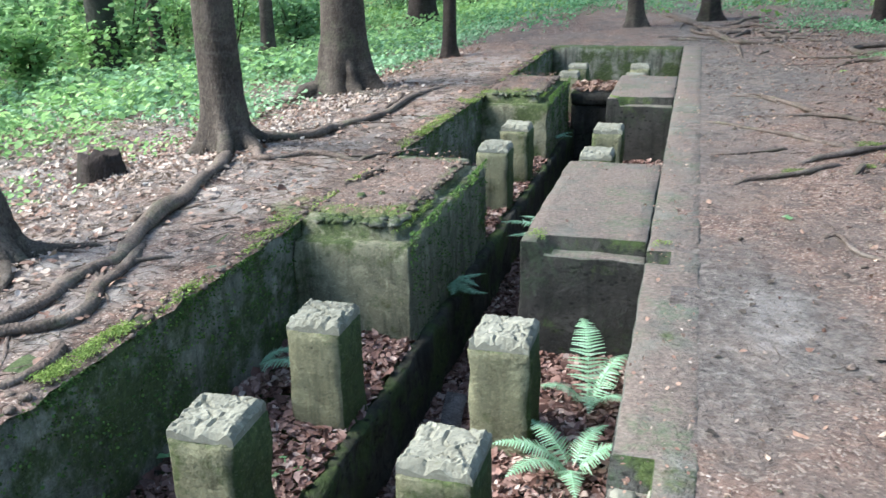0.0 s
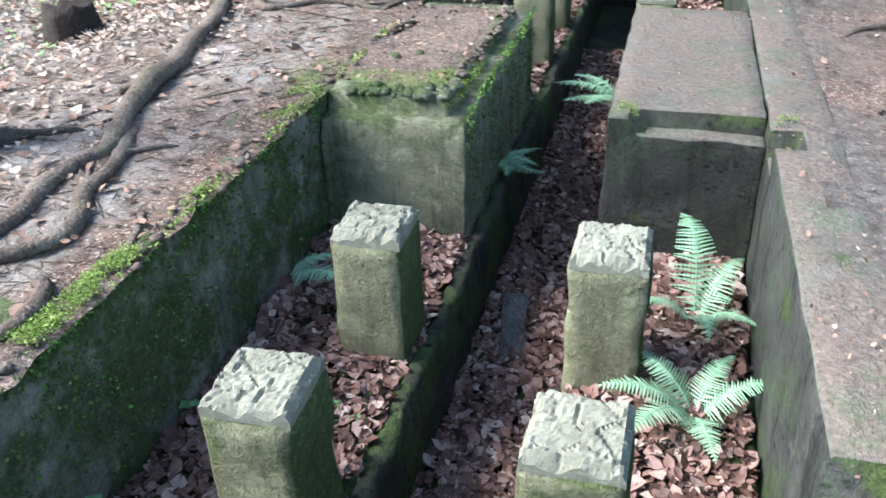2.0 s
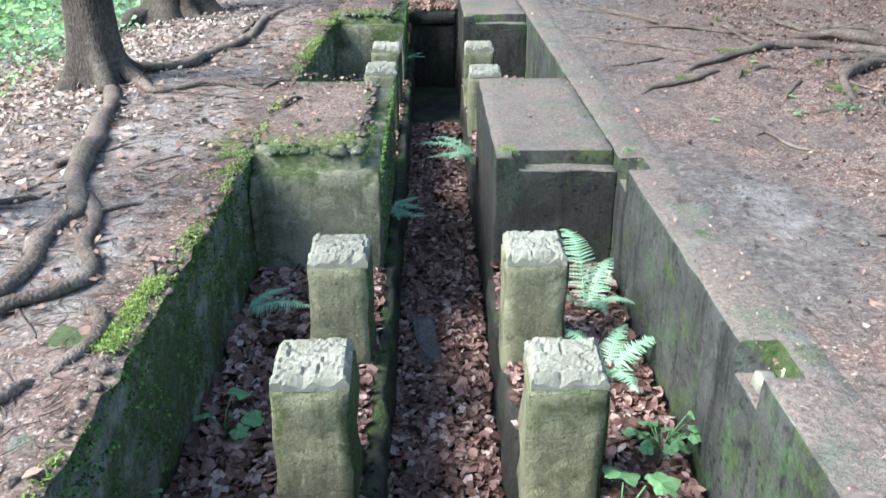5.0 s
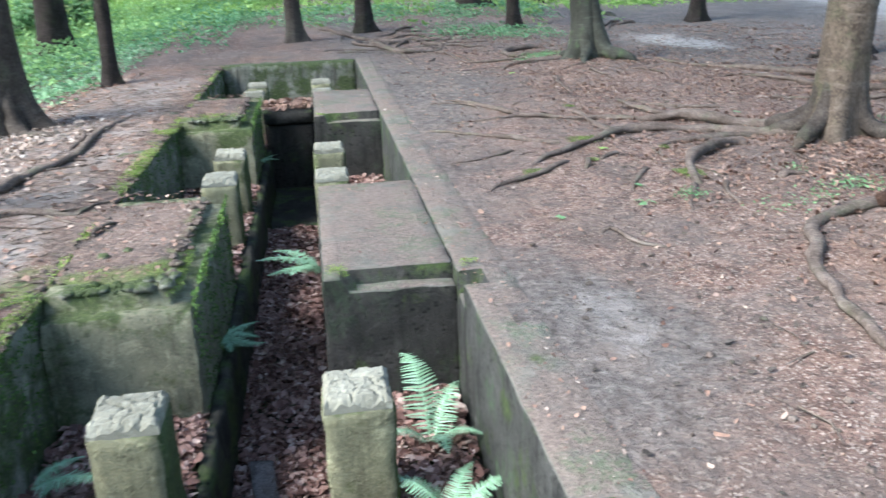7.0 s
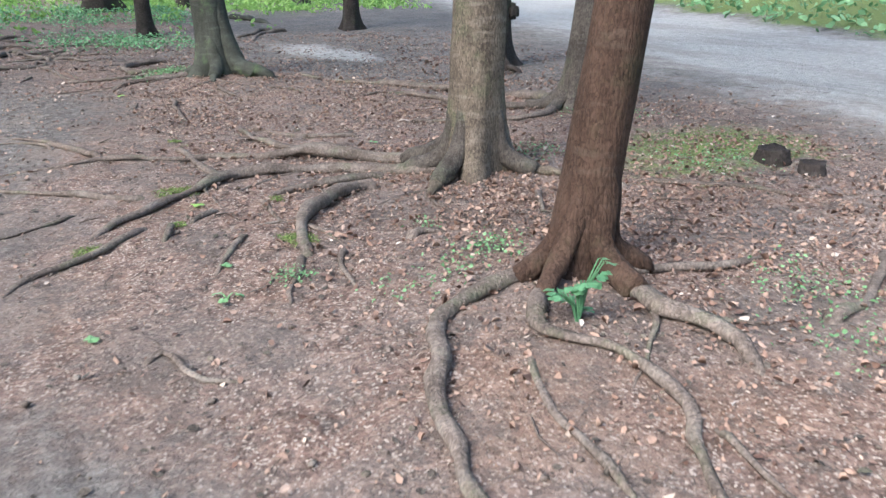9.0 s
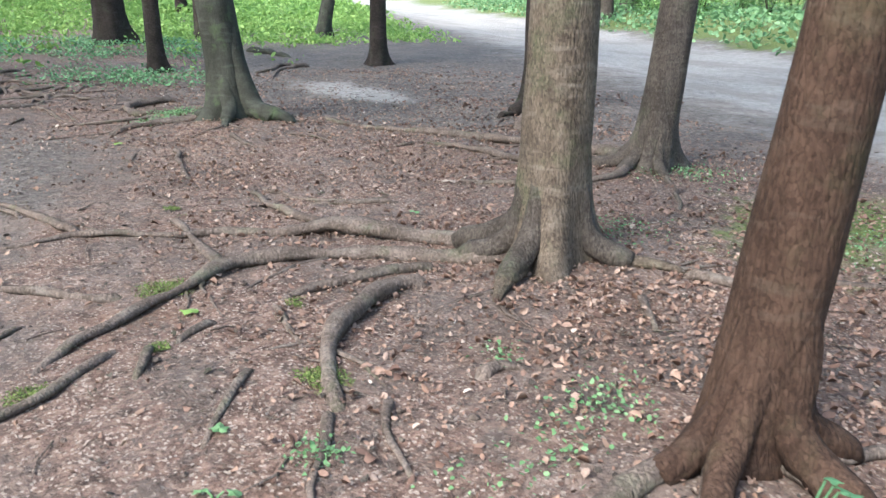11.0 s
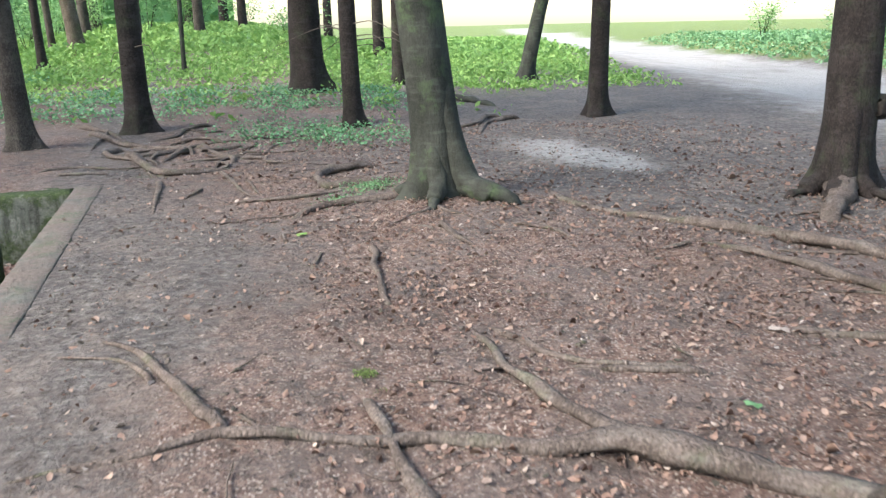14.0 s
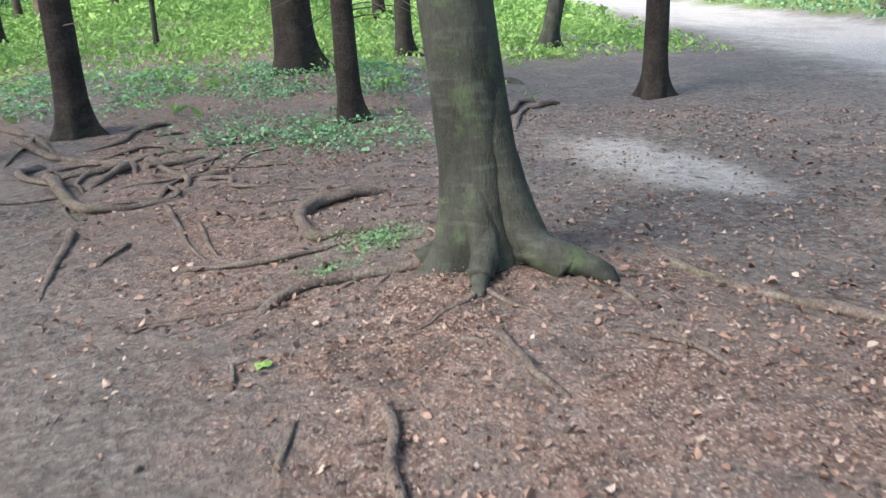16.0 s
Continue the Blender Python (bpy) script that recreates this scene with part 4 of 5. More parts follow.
# the trees further off: place, radius, bark, lean
FAR_TREES = (
    (0.0, 18.3, 0.17, BARK_DARK, 0.0, 0), (-1.36, 17.4, 0.155, BARK_BROWN, -0.03, 1), (2.85, 22.0, 0.32, BARK_DARK, 0.0, 2), (3.0, 17.95, 0.135, BARK_DARK, -0.01, 0),
    (7.15, 18.4, 0.165, BARK_DARK, 0.02, 1), (9.1, 26.8, 0.2, BARK_GREEN, 0.24, 2), (5.6, 26.2, 0.18, BARK_DARK, 0.0, 0), (7.8, 39.5, 0.24, BARK_DARK, 0.0, 1),
    (-3.5, 32.8, 0.13, BARK_DARK, -0.02, 2), (-4.4, 41, 0.14, BARK_BROWN, -0.03, 0), (-3.4, 40, 0.28, BARK_PALE, -0.09, 1), (-4.2, 50, 0.25, BARK_BROWN, -0.03, 2),
    (-7.5, 14.2, 0.125, BARK_BROWN, 0.0, 0), (-6.2, 19.2, 0.30, BARK_DARK, 0.0, 1), (-3.8, 12.9, 0.10, BARK_DARK, 0.02, 2), (-9.6, 14.0, 0.13, BARK_BROWN, -0.05, 0),
    (-9.7, 12.6, 0.24, BARK_GREEN, 0.0, 1), (-15.0, 17.0, 0.2, BARK_DARK, 0.0, 2), (-4.8, 60, 0.3, BARK_BROWN, 0.0, 0), (1.0, 48, 0.25, BARK_BROWN, 0.0, 1),
    (23, 31.5, 0.30, BARK_BROWN, 0.0, 2), (27, 35, 0.30, BARK_BROWN, 0.0, 0), (22.5, 26.5, 0.2, BARK_BROWN, 0.0, 1), (30, 38, 0.25, BARK_DARK, 0.0, 2), (-11, 26, 0.22, BARK_DARK, 0.0, 0), (-7, 27, 0.2, BARK_BROWN, 0.0, 1),
    (-18, 26, 0.25, BARK_DARK, 0.0, 2), (-6.5, 36, 0.16, BARK_DARK, 0.0, 1), (-1.5, 44, 0.2, BARK_BROWN, 0.0, 0), (3.2, 52, 0.24, BARK_DARK, 0.0, 2), (5.8, 47, 0.2, BARK_BROWN, 0.0, 1), (-7.5, 46, 0.2, BARK_DARK, 0.01, 2), (-2.6, 55, 0.26, BARK_DARK, 0.0, 0), (-9.5, 55, 0.25, BARK_BROWN, 0.0, 1), (8.5, 58, 0.28, BARK_DARK, 0.0, 2), (0.5, 66, 0.3, BARK_DARK, 0.0, 0), (-6, 68, 0.3, BARK_DARK, 0.0, 1), (0.5, 28.4, 0.06, BARK_GREEN, 0.02, 1), (26, 20, 0.25, BARK_BROWN, 0.0, 1), (2.5, 60, 0.3, BARK_DARK, 0.0, 2),
)
for k, (x, y, r, material, lean, c) in enumerate(FAR_TREES):
    tree("forest_tree", "slim forest tree with dark bark standing in undergrowth" if r < 0.2 else "tall forest tree with rough bark and flared foot", x, y, r, material, (lean, 0.01), height=16 + 2.5 * ((k * 7) % 4) / 3, seed=11 + 1.7 * k, flare=0.8, crown=c, turn=40 * k)

# a burl on the dark spruce
v, f = rough_block(-0.09, 0.09, -0.09, 0.09, -0.11, 0.11, step=0.04, wear=0.02, edge=0.05, seed=3.0)
burl = mesh_object("burl", v, f, BARK_DARK, smooth_shade=True)
burl.parent = next(o for o in scene.objects if o.get("label", "").startswith("dark brown spruce"))
burl.location = (0.17, -0.13, 0.75)

def dead_twigs(tree_thing, r, seed, n):
    """Dry thin side twigs that droop from a lower trunk."""
    h = np.random.RandomState(seed)
    for _ in range(n):
        a, z, ln = 6.283 * h.rand(), 0.7 + 2.6 * h.rand(), 0.35 + 0.6 * h.rand()
        d = Vector((math.cos(a), math.sin(a), 0))
        pts = [d * r * 0.7 + Vector((0, 0, z)), d * (r + 0.45 * ln) + Vector((0.04 * h.randn(), 0.04 * h.randn(), z + 0.02)), d * (r + ln) + Vector((0.08 * h.randn(), 0.08 * h.randn(), z - 0.25 * ln))]
        v, f = tube([tuple(p) for p in spline([tuple(p) for p in pts], 7)], [0.009 - 0.001 * q for q in range(7)], 5, 0.1)
        o = mesh_object("dead_twig", v, f, ROOT, None, "dry bare side twig", True)
        o.parent = tree_thing


for k, o in enumerate([o for o in scene.objects if o.name.startswith("forest_tree") and o.parent is None]):
    if math.dist(o.matrix_basis.translation[:2], (3.0, 17.95)) < 0.1:
        dead_twigs(o, 0.12, 60, 14)
    elif math.dist(o.matrix_basis.translation[:2], (0.0, 18.3)) < 0.1 or math.dist(o.matrix_basis.translation[:2], (2.85, 22.0)) < 0.1:
        dead_twigs(o, 0.16, 61 + k, 6)

# the wood around, out to where it closes; mostly unseen, blocks low sky light
gw = np.random.RandomState(77)
far_model = {}
for k in range(70):
    a, d = gw.rand() * 6.283, 11 + 34 * gw.rand() ** 0.7
    wx, wy = 1.0 + d * math.cos(a), 6.0 + d * math.sin(a)
    rd = float(road_depth(wx, wy))
    if -2.0 < rd < 7.5 or (wy > 12 and wx > -12 and rd < 0) or (-8 < wx < 0 and -6 < wy < 0) or (-26 < wx < -7 and -10 < wy < 9):
        continue
    kind = k % 3
    if kind not in far_model:
        far_model[kind] = tree("forest_tree", "tall surround tree with dark bark, added to hold off low sky light", wx, wy, 0.2 + 0.03 * kind, (BARK_DARK, BARK_BROWN, BARK_GREEN)[kind], (0.01, 0.01), height=17 + kind, seed=200 + k, crown=kind)
    else:
        copy_thing(far_model[kind], Matrix.Translation(at(wx, wy)) @ pose(0, 0, 0, 0, 0, 57 * k))


def wood_edge():
    """The far edge of the wood, with an uneven top, left open where the road leaves."""
    verts, faces = [], []
    n, rows = 640, 26
    for k in range(n + 1):
        a = radians(87) + radians(320) * k / n
        d = 80 + 5 * noise.noise(Vector((k * 0.1, 0, 0)))
        x, y = d * math.cos(a), 6 + d * math.sin(a)
        top = 15 + 5 * noise.noise(Vector((k * 0.07, 4, 0))) + 2.5 * noise.noise(Vector((k * 0.3, 8, 0))) + 1.2 * noise.noise(Vector((k * 0.9, 3, 0)))
        for q in range(rows + 1):
            t = q / rows
            r = 1 + 0.03 * noise.noise(Vector((k * 0.5, q * 0.8, 2))) + 0.02 * noise.noise(Vector((k * 1.7, q * 2.1, 5)))
            verts.append((x * r, y * r, float(land(x, y)) - 0.5 + (top + 0.5) * t))
    for k in range(n):
        for q in range(rows):
            i = k * (rows + 1) + q
            faces.append((i, i + rows + 1, i + rows + 2, i + 1))
    return mesh_object("backdrop", verts, faces, UNDER, smooth_shade=False)


# Ring mostly out of view, added to cut low sky light as well.
tagged(wood_edge(), "distant dark green edge of the wood", "backdrop", kind="structure")


# ---- litter and undergrowth ----
def stuff(name, label, category, verts, faces, material):
    me = bpy.data.meshes.new(name)
    verts = np.asarray(verts, np.float32).reshape(-1, 3)
    faces = np.asarray(faces, np.int32)
    k = faces.shape[1]
    me.vertices.add(len(verts))
    me.vertices.foreach_set("co", verts.ravel())
    me.loops.add(faces.size)
    me.loops.foreach_set("vertex_index", faces.ravel())
    me.polygons.add(len(faces))
    me.polygons.foreach_set("loop_start", np.arange(0, faces.size, k, dtype=np.int32))
    me.materials.append(material)
    me.update(calc_edges=True)
    me.validate()
    return tagged(new(name, me), label, category, kind="stuff")


def basis(g, n, tilt):
    """Random frames: along, across and normal, tilted from level."""
    a = g.rand(n) * 2 * np.pi
    d = np.stack([np.cos(a), np.sin(a), tilt * g.randn(n)], -1)
    d /= np.linalg.norm(d, axis=1)[:, None]
    up = np.stack([tilt * g.randn(n), tilt * g.randn(n), np.ones(n)], -1)
    w = np.cross(up, d)
    w /= np.linalg.norm(w, axis=1)[:, None]
    return d, w, np.cross(d, w)


def leaves(g, c, size, tilt=0.35, width=0.32, fold=0.12, droop=0.0):
    """Folded leaves of six points each, round the centres c."""
    n = len(c)
    d, w, u = basis(g, n, tilt)
    s = (np.asarray(size) * (0.6 + 0.8 * g.rand(n)))[:, None]
    ww = s * width * (0.7 + 0.6 * g.rand(n))[:, None]
    f = s * fold * g.randn(n)[:, None]
    tip = c + d * s * 0.5 - u * s * droop
    base = c - d * s * 0.5
    v = np.stack([base, c - d * s * 0.18 + w * ww + u * f, c + d * s * 0.2 + w * ww * 0.85 + u * f, tip, c + d * s * 0.2 - w * ww * 0.85 + u * f, c - d * s * 0.18 - w * ww + u * f], 1)
    o = 6 * np.arange(n)[:, None]
    faces = np.concatenate([o + [0, 5, 4, 3], o + [0, 3, 2, 1]])
    return v.reshape(-1, 3), faces


def free(x, y):
    """Whether a place lies on the open ground, off the trench."""
    return ~((x > X0 - 0.02) & (x < X1 + 0.02) & (y > Y0) & (y < Y1))


def spread(g, n, x0, x1, y0, y1, keep=None):
    x, y = x0 + (x1 - x0) * g.rand(n), y0 + (y1 - y0) * g.rand(n)
    k = free(x, y)
    if keep is not None:
        k &= g.rand(n) < keep(x, y)
    return x[k], y[k]


def patchy(x, y, s=1.0):
    return np.clip(0.5 + 0.6 * (np.sin(2.1 * s * x + 1.3 * s * y) * np.sin(1.7 * s * y - 0.9 * s * x + 2) + 0.5 * np.sin(4.3 * s * x) * np.sin(3.9 * s * y + 1)), 0, 1)


g = np.random.RandomState(11)
# dead leaves on the open ground
x, y = spread(g, 58000, -0.1, 7.5, 0.8, 17.5, lambda x, y: (0.15 + 0.85 * smooth(0.9, 2.6, x)) * (0.2 + 0.8 * patchy(x, y)) * (1 - 0.85 * smooth(-1.5, 0.5, road_depth(x, y))) * (1 - 0.6 * smooth(10, 14, y)) * (1 - 0.8 * np.exp(-((x - 5.2) / 1.0) ** 2 - ((y - 14.8) / 1.6) ** 2)))
c = np.stack([x, y, land(x, y) + 0.007 + 0.007 * g.rand(len(x))], -1)
stuff("leaf_litter", "small brown dead leaves scattered on the forest floor", "leaves", *leaves(g, c, 0.014 + 0.03 * g.rand(len(x)) ** 2.5, 0.4, 0.26, 0.3), DEAD)
x, y = spread(g, 30000, -9.0, X0, 0.8, 14, lambda x, y: (0.25 + 0.75 * smooth(-3.3, -4.3, x)) * (0.3 + 0.7 * patchy(x, y)))
c = np.stack([x, y, land(x, y) + 0.012 + 0.015 * g.rand(len(x))], -1)
stuff("leaf_litter", "dry pale brown leaves scattered over the bank", "leaves", *leaves(g, c, 0.03 + 0.04 * g.rand(len(x)) ** 2, 0.3), DEAD)
x, y = spread(g, 15000, 1.6, 4.8, 3.6, 8.2, lambda x, y: np.exp(-((x - 3.1) / 1.1) ** 2 - ((y - 5.9) / 1.5) ** 2) * (0.25 + 0.75 * patchy(x, y, 1.4)))
c = np.stack([x, y, land(x, y) + 0.009 + 0.01 * g.rand(len(x))], -1)
stuff("leaf_litter", "orange brown fallen leaves between the spruces", "leaves", *leaves(g, c, 0.014 + 0.028 * g.rand(len(x)) ** 1.5, 0.5, 0.27, 0.3), DEAD_ORANGE)
x, y = spread(g, 4200, -5.0, 7.0, 0.8, 17.5, lambda x, y: 0.2 + 0.8 * patchy(x + 2, y + 1, 0.9))
c = np.stack([x, y, land(x, y) + 0.012 + 0.006 * g.rand(len(x))], -1)
stuff("leaf_litter", "bleached pale leaf scraps on the ground", "leaves", *leaves(g, c, 0.012 + 0.022 * g.rand(len(x)) ** 2, 0.45, 0.22, 0.3), PALE_SCRAP)
x, y = spread(g, 30000, 0.2, 6.2, 4.0, 13.5, lambda x, y: (0.12 + 0.88 * smooth(0.8, 2.4, x)) * (0.15 + 0.85 * patchy(x, y, 1.2)) * smooth(13.5, 10.0, y))
c = np.stack([x, y, land(x, y) + 0.012 + 0.012 * g.rand(len(x))], -1)
stuff("leaf_litter", "curled brown and beige leaves between the roots", "leaves", *leaves(g, c, 0.014 + 0.028 * g.rand(len(x)) ** 1.8, 0.42, 0.27, 0.3), DEAD_MIXED)
x, y = spread(g, 24000, -8.5, -2.6, 2.6, 10.0, lambda x, y: smooth(-2.9, -4.0, x) * (0.25 + 0.75 * patchy(x, y, 1.1)))
c = np.stack([x, y, land(x, y) + 0.015 + 0.02 * g.rand(len(x))], -1)
stuff("leaf_litter", "bleached dry leaves lying thick on the bank", "leaves", *leaves(g, c, 0.022 + 0.03 * g.rand(len(x)), 0.4, 0.34, 0.25), PALE_SCRAP)
x, y = spread(g, 7000, 0.4, 8.5, 11.5, 18.0, lambda x, y: (0.15 + 0.85 * patchy(x + 5, y, 1.0)) * (1 - 0.85 * np.exp(-((x - 5.0) / 0.8) ** 2 - ((y - 14.8) / 1.5) ** 2)))
c = np.stack([x, y, land(x, y) + 0.012 + 0.015 * g.rand(len(x))], -1)
stuff("leaf_litter", "brown and grey leaf scraps on bare soil", "leaves", *leaves(g, c, 0.022 + 0.035 * g.rand(len(x)) ** 2, 0.35, 0.3, 0.25), DEAD_MIXED)
x, y = spread(g, 3000, 2.0, 4.0, 10.9, 12.9, lambda x, y: np.exp(-((x - 2.95) / 0.6) ** 2 - ((y - 12.0) / 0.55) ** 2))
c = np.stack([x, y, land(x, y) + 0.006 + 0.008 * g.rand(len(x))], -1)
stuff("needle_litter", "orange brown needles heaped before the leaning tree", "needles", *leaves(g, c, 0.03, 0.25, 0.08), DEAD_ORANGE)
# dead leaves in the bays, in the gangway and on the piers
def heap(x0, x1, y0, y1, z, n, size, material, label, lift=0.05):
    x, y = x0 + (x1 - x0) * g.rand(n), y0 + (y1 - y0) * g.rand(n)
    c = np.stack([x, y, z + 0.015 + lift * (0.6 * patchy(x, y, 3) + 0.4 * g.rand(n))], -1)
    stuff("leaf_litter", label, "leaves", *leaves(g, c, size * (0.55 + 0.9 * g.rand(n)), 0.5), material)


for a, b in BAYS:
    n = 3600 if a < 3 else 2200
    heap(X0 + 0.03, CL - 0.01, a, b, BAY_Z, int(1.5 * n), 0.048, DEAD_DARK, "damp red brown dead leaves covering the bay floor")
    heap(CR + 0.02, X1 - 0.03, a, b, BAY_Z, int(1.5 * n), 0.048, DEAD_DARK, "damp red brown dead leaves covering the bay floor")
heap(CL + 0.02, CR - 0.02, Y0, 9.3, CHAN_Z, 12500, 0.047, DEAD_DARK, "damp red brown dead leaves in the gangway")
heap(CL, CR, 11.12, 11.88, -0.22, 420, 0.06, DEAD, "dry dead leaves on the bridging slab", 0.03)
heap(CL + 0.02, CR - 0.02, 11.3, Y1, CHAN_Z, 900, 0.06, DEAD_DARK, "damp dead leaves at the closed end")
heap(X1 + 0.01, X1 + 0.26, Y0, 10.0, 0.004, 420, 0.014, DEAD, "tiny leaf scraps on the wall top", 0.006)
for (_, a), (b, _) in zip(BAYS, BAYS[1:]):
    heap(X0, CL - 0.16, a + 0.2, b, 0.012, 260, 0.022, DEAD, "small dead leaves on the pier", 0.012)
    heap(CR + 0.1, X1 + 0.2, a + 0.15, b, 0.004, 90, 0.016, DEAD, "tiny leaf scraps on the concrete", 0.008)


def slivers(g, x, y, z, length, width, material, name, label, category, tilt=0.08):
    """Needles and twiglets: thin three-sided slivers lying about."""
    n = len(x)
    d, w, u = basis(g, n, tilt)
    c = np.stack([x, y, z], -1)
    s = (length * (0.4 + g.rand(n) * 1.1))[:, None]
    r = (width * (0.6 + 0.8 * g.rand(n)))[:, None]
    bow = w * s * 0.12 * g.randn(n)[:, None]
    ring = [w * r, -0.5 * w * r + 0.8 * u * r, -0.5 * w * r - 0.8 * u * r]
    v = np.stack([c - d * s / 2 + q for q in ring] + [c + bow + q for q in ring] + [c + d * s / 2 + 0.5 * q for q in ring], 1)
    o = 9 * np.arange(n)[:, None]
    f = [o + [3 * k + i, 3 * k + (i + 1) % 3, 3 * k + 3 + (i + 1) % 3, 3 * k + 3 + i] for k in (0, 1) for i in range(3)]
    return stuff(name, label, category, v.reshape(-1, 3), np.concatenate(f), material)


x, y = spread(g, 8000, -0.1, 7.0, 0.8, 17.5, lambda x, y: (0.35 + 0.65 * patchy(x + 3, y, 0.8)) * (1 - 0.9 * smooth(-1.5, 0.5, road_depth(x, y))))
slivers(g, x, y, land(x, y) + 0.008, 0.07, 0.0018, ROOT, "twig_litter", "thin brown twigs and needles on the ground", "twigs")
x, y = spread(g, 420, -0.1, 8.5, 0.8, 18.5, lambda x, y: 0.3 + 0.7 * patchy(x + 3, y, 0.8))
slivers(g, x, y, land(x, y) + 0.012, 0.17, 0.005, ROOT, "twig_litter", "fallen brown twigs lying on the ground", "twigs", 0.03)
x, y = spread(g, 9000, -0.1, 7.0, 0.8, 17.5, lambda x, y: (0.1 + 0.9 * patchy(x + 1, y + 4, 1.3)) * (1 - 0.9 * smooth(-1.5, 0.5, road_depth(x, y))))
c = np.stack([x, y, land(x, y) + 0.008 + 0.008 * g.rand(len(x))], -1)
stuff("bark_litter", "dark bark flakes and crumbs on the forest floor", "bark flakes", *leaves(g, c, 0.014 + 0.026 * g.rand(len(x)) ** 2, 0.25), BARK_BROWN)
x, y = spread(g, 6000, -5.0, X0, 0.8, 12)
slivers(g, x, y, land(x, y) + 0.008, 0.09, 0.0025, ROOT, "twig_litter", "thin twigs and needles on the bank", "twigs")


def clump_leaves(g, x, y, low, high, size, tilt=0.5, width=0.32):
    z = land(x, y) + low + (high - low) * g.rand(len(x)) ** 1.3
    return leaves(g, np.stack([x, y, z], -1), size, tilt, width, 0.1, 0.12)


# undergrowth beyond the bank
x, y = spread(g, 90000, -19, -4.3, 6, 34, lambda x, y: smooth(-4.3, -6.4, x - 0.12 * (y - 9)) * (0.12 + 0.88 * patchy(x, y, 0.7)) * (0.4 + 0.6 * smooth(34, 8, y)))
stuff("undergrowth", "low green undergrowth under the trees", "plants", *clump_leaves(g, x, y, 0.02, 0.32, 0.09), UNDER)
x, y = spread(g, 12000, -6.0, -2.6, 11.5, 30, lambda x, y: smooth(-3.6, -5.0, x) * patchy(x, y) + smooth(16, 19, y))
stuff("undergrowth", "low green creeping plants beside the bank", "plants", *clump_leaves(g, x, y, 0.01, 0.16, 0.07), IVY)
x, y = spread(g, 26000, -10, -3.9, 7.8, 18, lambda x, y: smooth(-4.0, -5.2, x - 0.1 * (y - 9)) * (0.2 + 0.8 * patchy(x + 2, y, 0.9)))
stuff("ground_cover", "pale green creeping plants among the trees", "plants", *clump_leaves(g, x, y, 0.02, 0.14, 0.06), PALE_COVER)
x, y = spread(g, 5000, -8, -4.0, 4.6, 8.5, lambda x, y: patchy(x, y + 2, 1.3) ** 2 * smooth(-4.0, -5.5, x))
stuff("herb_patch", "sparse green herbs among dead leaves on the bank", "plants", *clump_leaves(g, x, y, 0.02, 0.12, 0.05), UNDER)
# the green rise behind the trench
x, y = spread(g, 270000, -10, 16, 17.5, 66, lambda x, y: (1 - 0.6 * smooth(40, 60, y)) * smooth(19.0, 28.5, y + 6.0 * patchy(x, y, 0.9) - 2.5) * (0.08 + 0.92 * patchy(x, y, 0.6) * (0.35 + 0.65 * patchy(x + 4, y, 1.7))) * smooth(-0.4, -2.4, road_depth(x, y)) * (1 - smooth(4.5, 6.5, x) * smooth(25, 22.5, y)) * (1 - 0.75 * np.exp(-((x - 1.2) / 2.2) ** 2 - ((y - 24) / 2.8) ** 2)))
stuff("grass", "bright green grass and herbs on the rise", "grass", *clump_leaves(g, x, y, 0.02, 0.06 + 0.24 * patchy(x, y, 1.9), 0.07 + 0.0022 * y, 0.9, 0.2), GRASS)
x, y = spread(g, 10000, 0.9, 3.7, 15.9, 18.9, lambda x, y: np.exp(-((x - 2.5 + 0.35 * (y - 17.3)) / 1.1) ** 2 - ((y - 17.3) / 0.75) ** 2) * (0.3 + 0.7 * patchy(x, y, 2)))
stuff("ground_cover", "bluish green creeping ground cover", "plants", *clump_leaves(g, x, y, 0.02, 0.1, 0.042), IVY)
x, y = spread(g, 24000, -3.5, 4.5, 18.5, 23.5, lambda x, y: 0.75 * smooth(18.5, 20, y) * patchy(x + 1, y, 1.3))
stuff("ground_cover", "bluish green creeping ground cover", "plants", *clump_leaves(g, x, y, 0.02, 0.12, 0.05), IVY)
x, y = spread(g, 60000, -14, 30, 38, 82, lambda x, y: (0.35 + 0.65 * patchy(x, y, 0.4)) * smooth(-0.4, -2.4, road_depth(x, y)))
stuff("far_grass", "bright green plants deep in the wood", "grass", *clump_leaves(g, x, y, 0.03, 0.4, 0.26, 0.9, 0.25), GRASS)
# beyond the road
x, y = spread(g, 60000, 12, 48, 4, 62, lambda x, y: smooth(5.2, 6.2, road_depth(x, y)) * (0.3 + 0.7 * patchy(x, y, 0.5)) * smooth(28, 8, road_depth(x, y)))
stuff("verge", "green plants on the verge beyond the road", "plants", *clump_leaves(g, x, y, 0.03, 0.35, 0.16, 0.8), HERB)
# small herbs among the roots
HERBS = ((1.73, 5.2, 0.2, 35), (2.3, 5.4, 0.2, 90), (2.01, 5.3, 0.18, 30), (2.21, 5.97, 0.12, 30), (3.75, 7.2, 0.3, 120), (4.8, 6.4, 0.5, 160), (2.35, 13.25, 0.28, 420), (2.0, 12.75, 0.2, 120), (3.4, 4.3, 0.4, 110), (3.0, 3.8, 0.3, 60), (5.4, 8.3, 0.4, 200), (6.6, 11.9, 0.3, 80), (1.3, 5.65, 0.1, 50))
for hx, hy, hr, n in HERBS:
    n = n * 2
    x, y = hx + hr * g.randn(n) * 0.5, hy + hr * g.randn(n) * 0.5
    stuff("herb_patch", "small green herbs growing among the roots", "plants", *clump_leaves(g, x, y, 0.008, 0.055, 0.019), HERB)
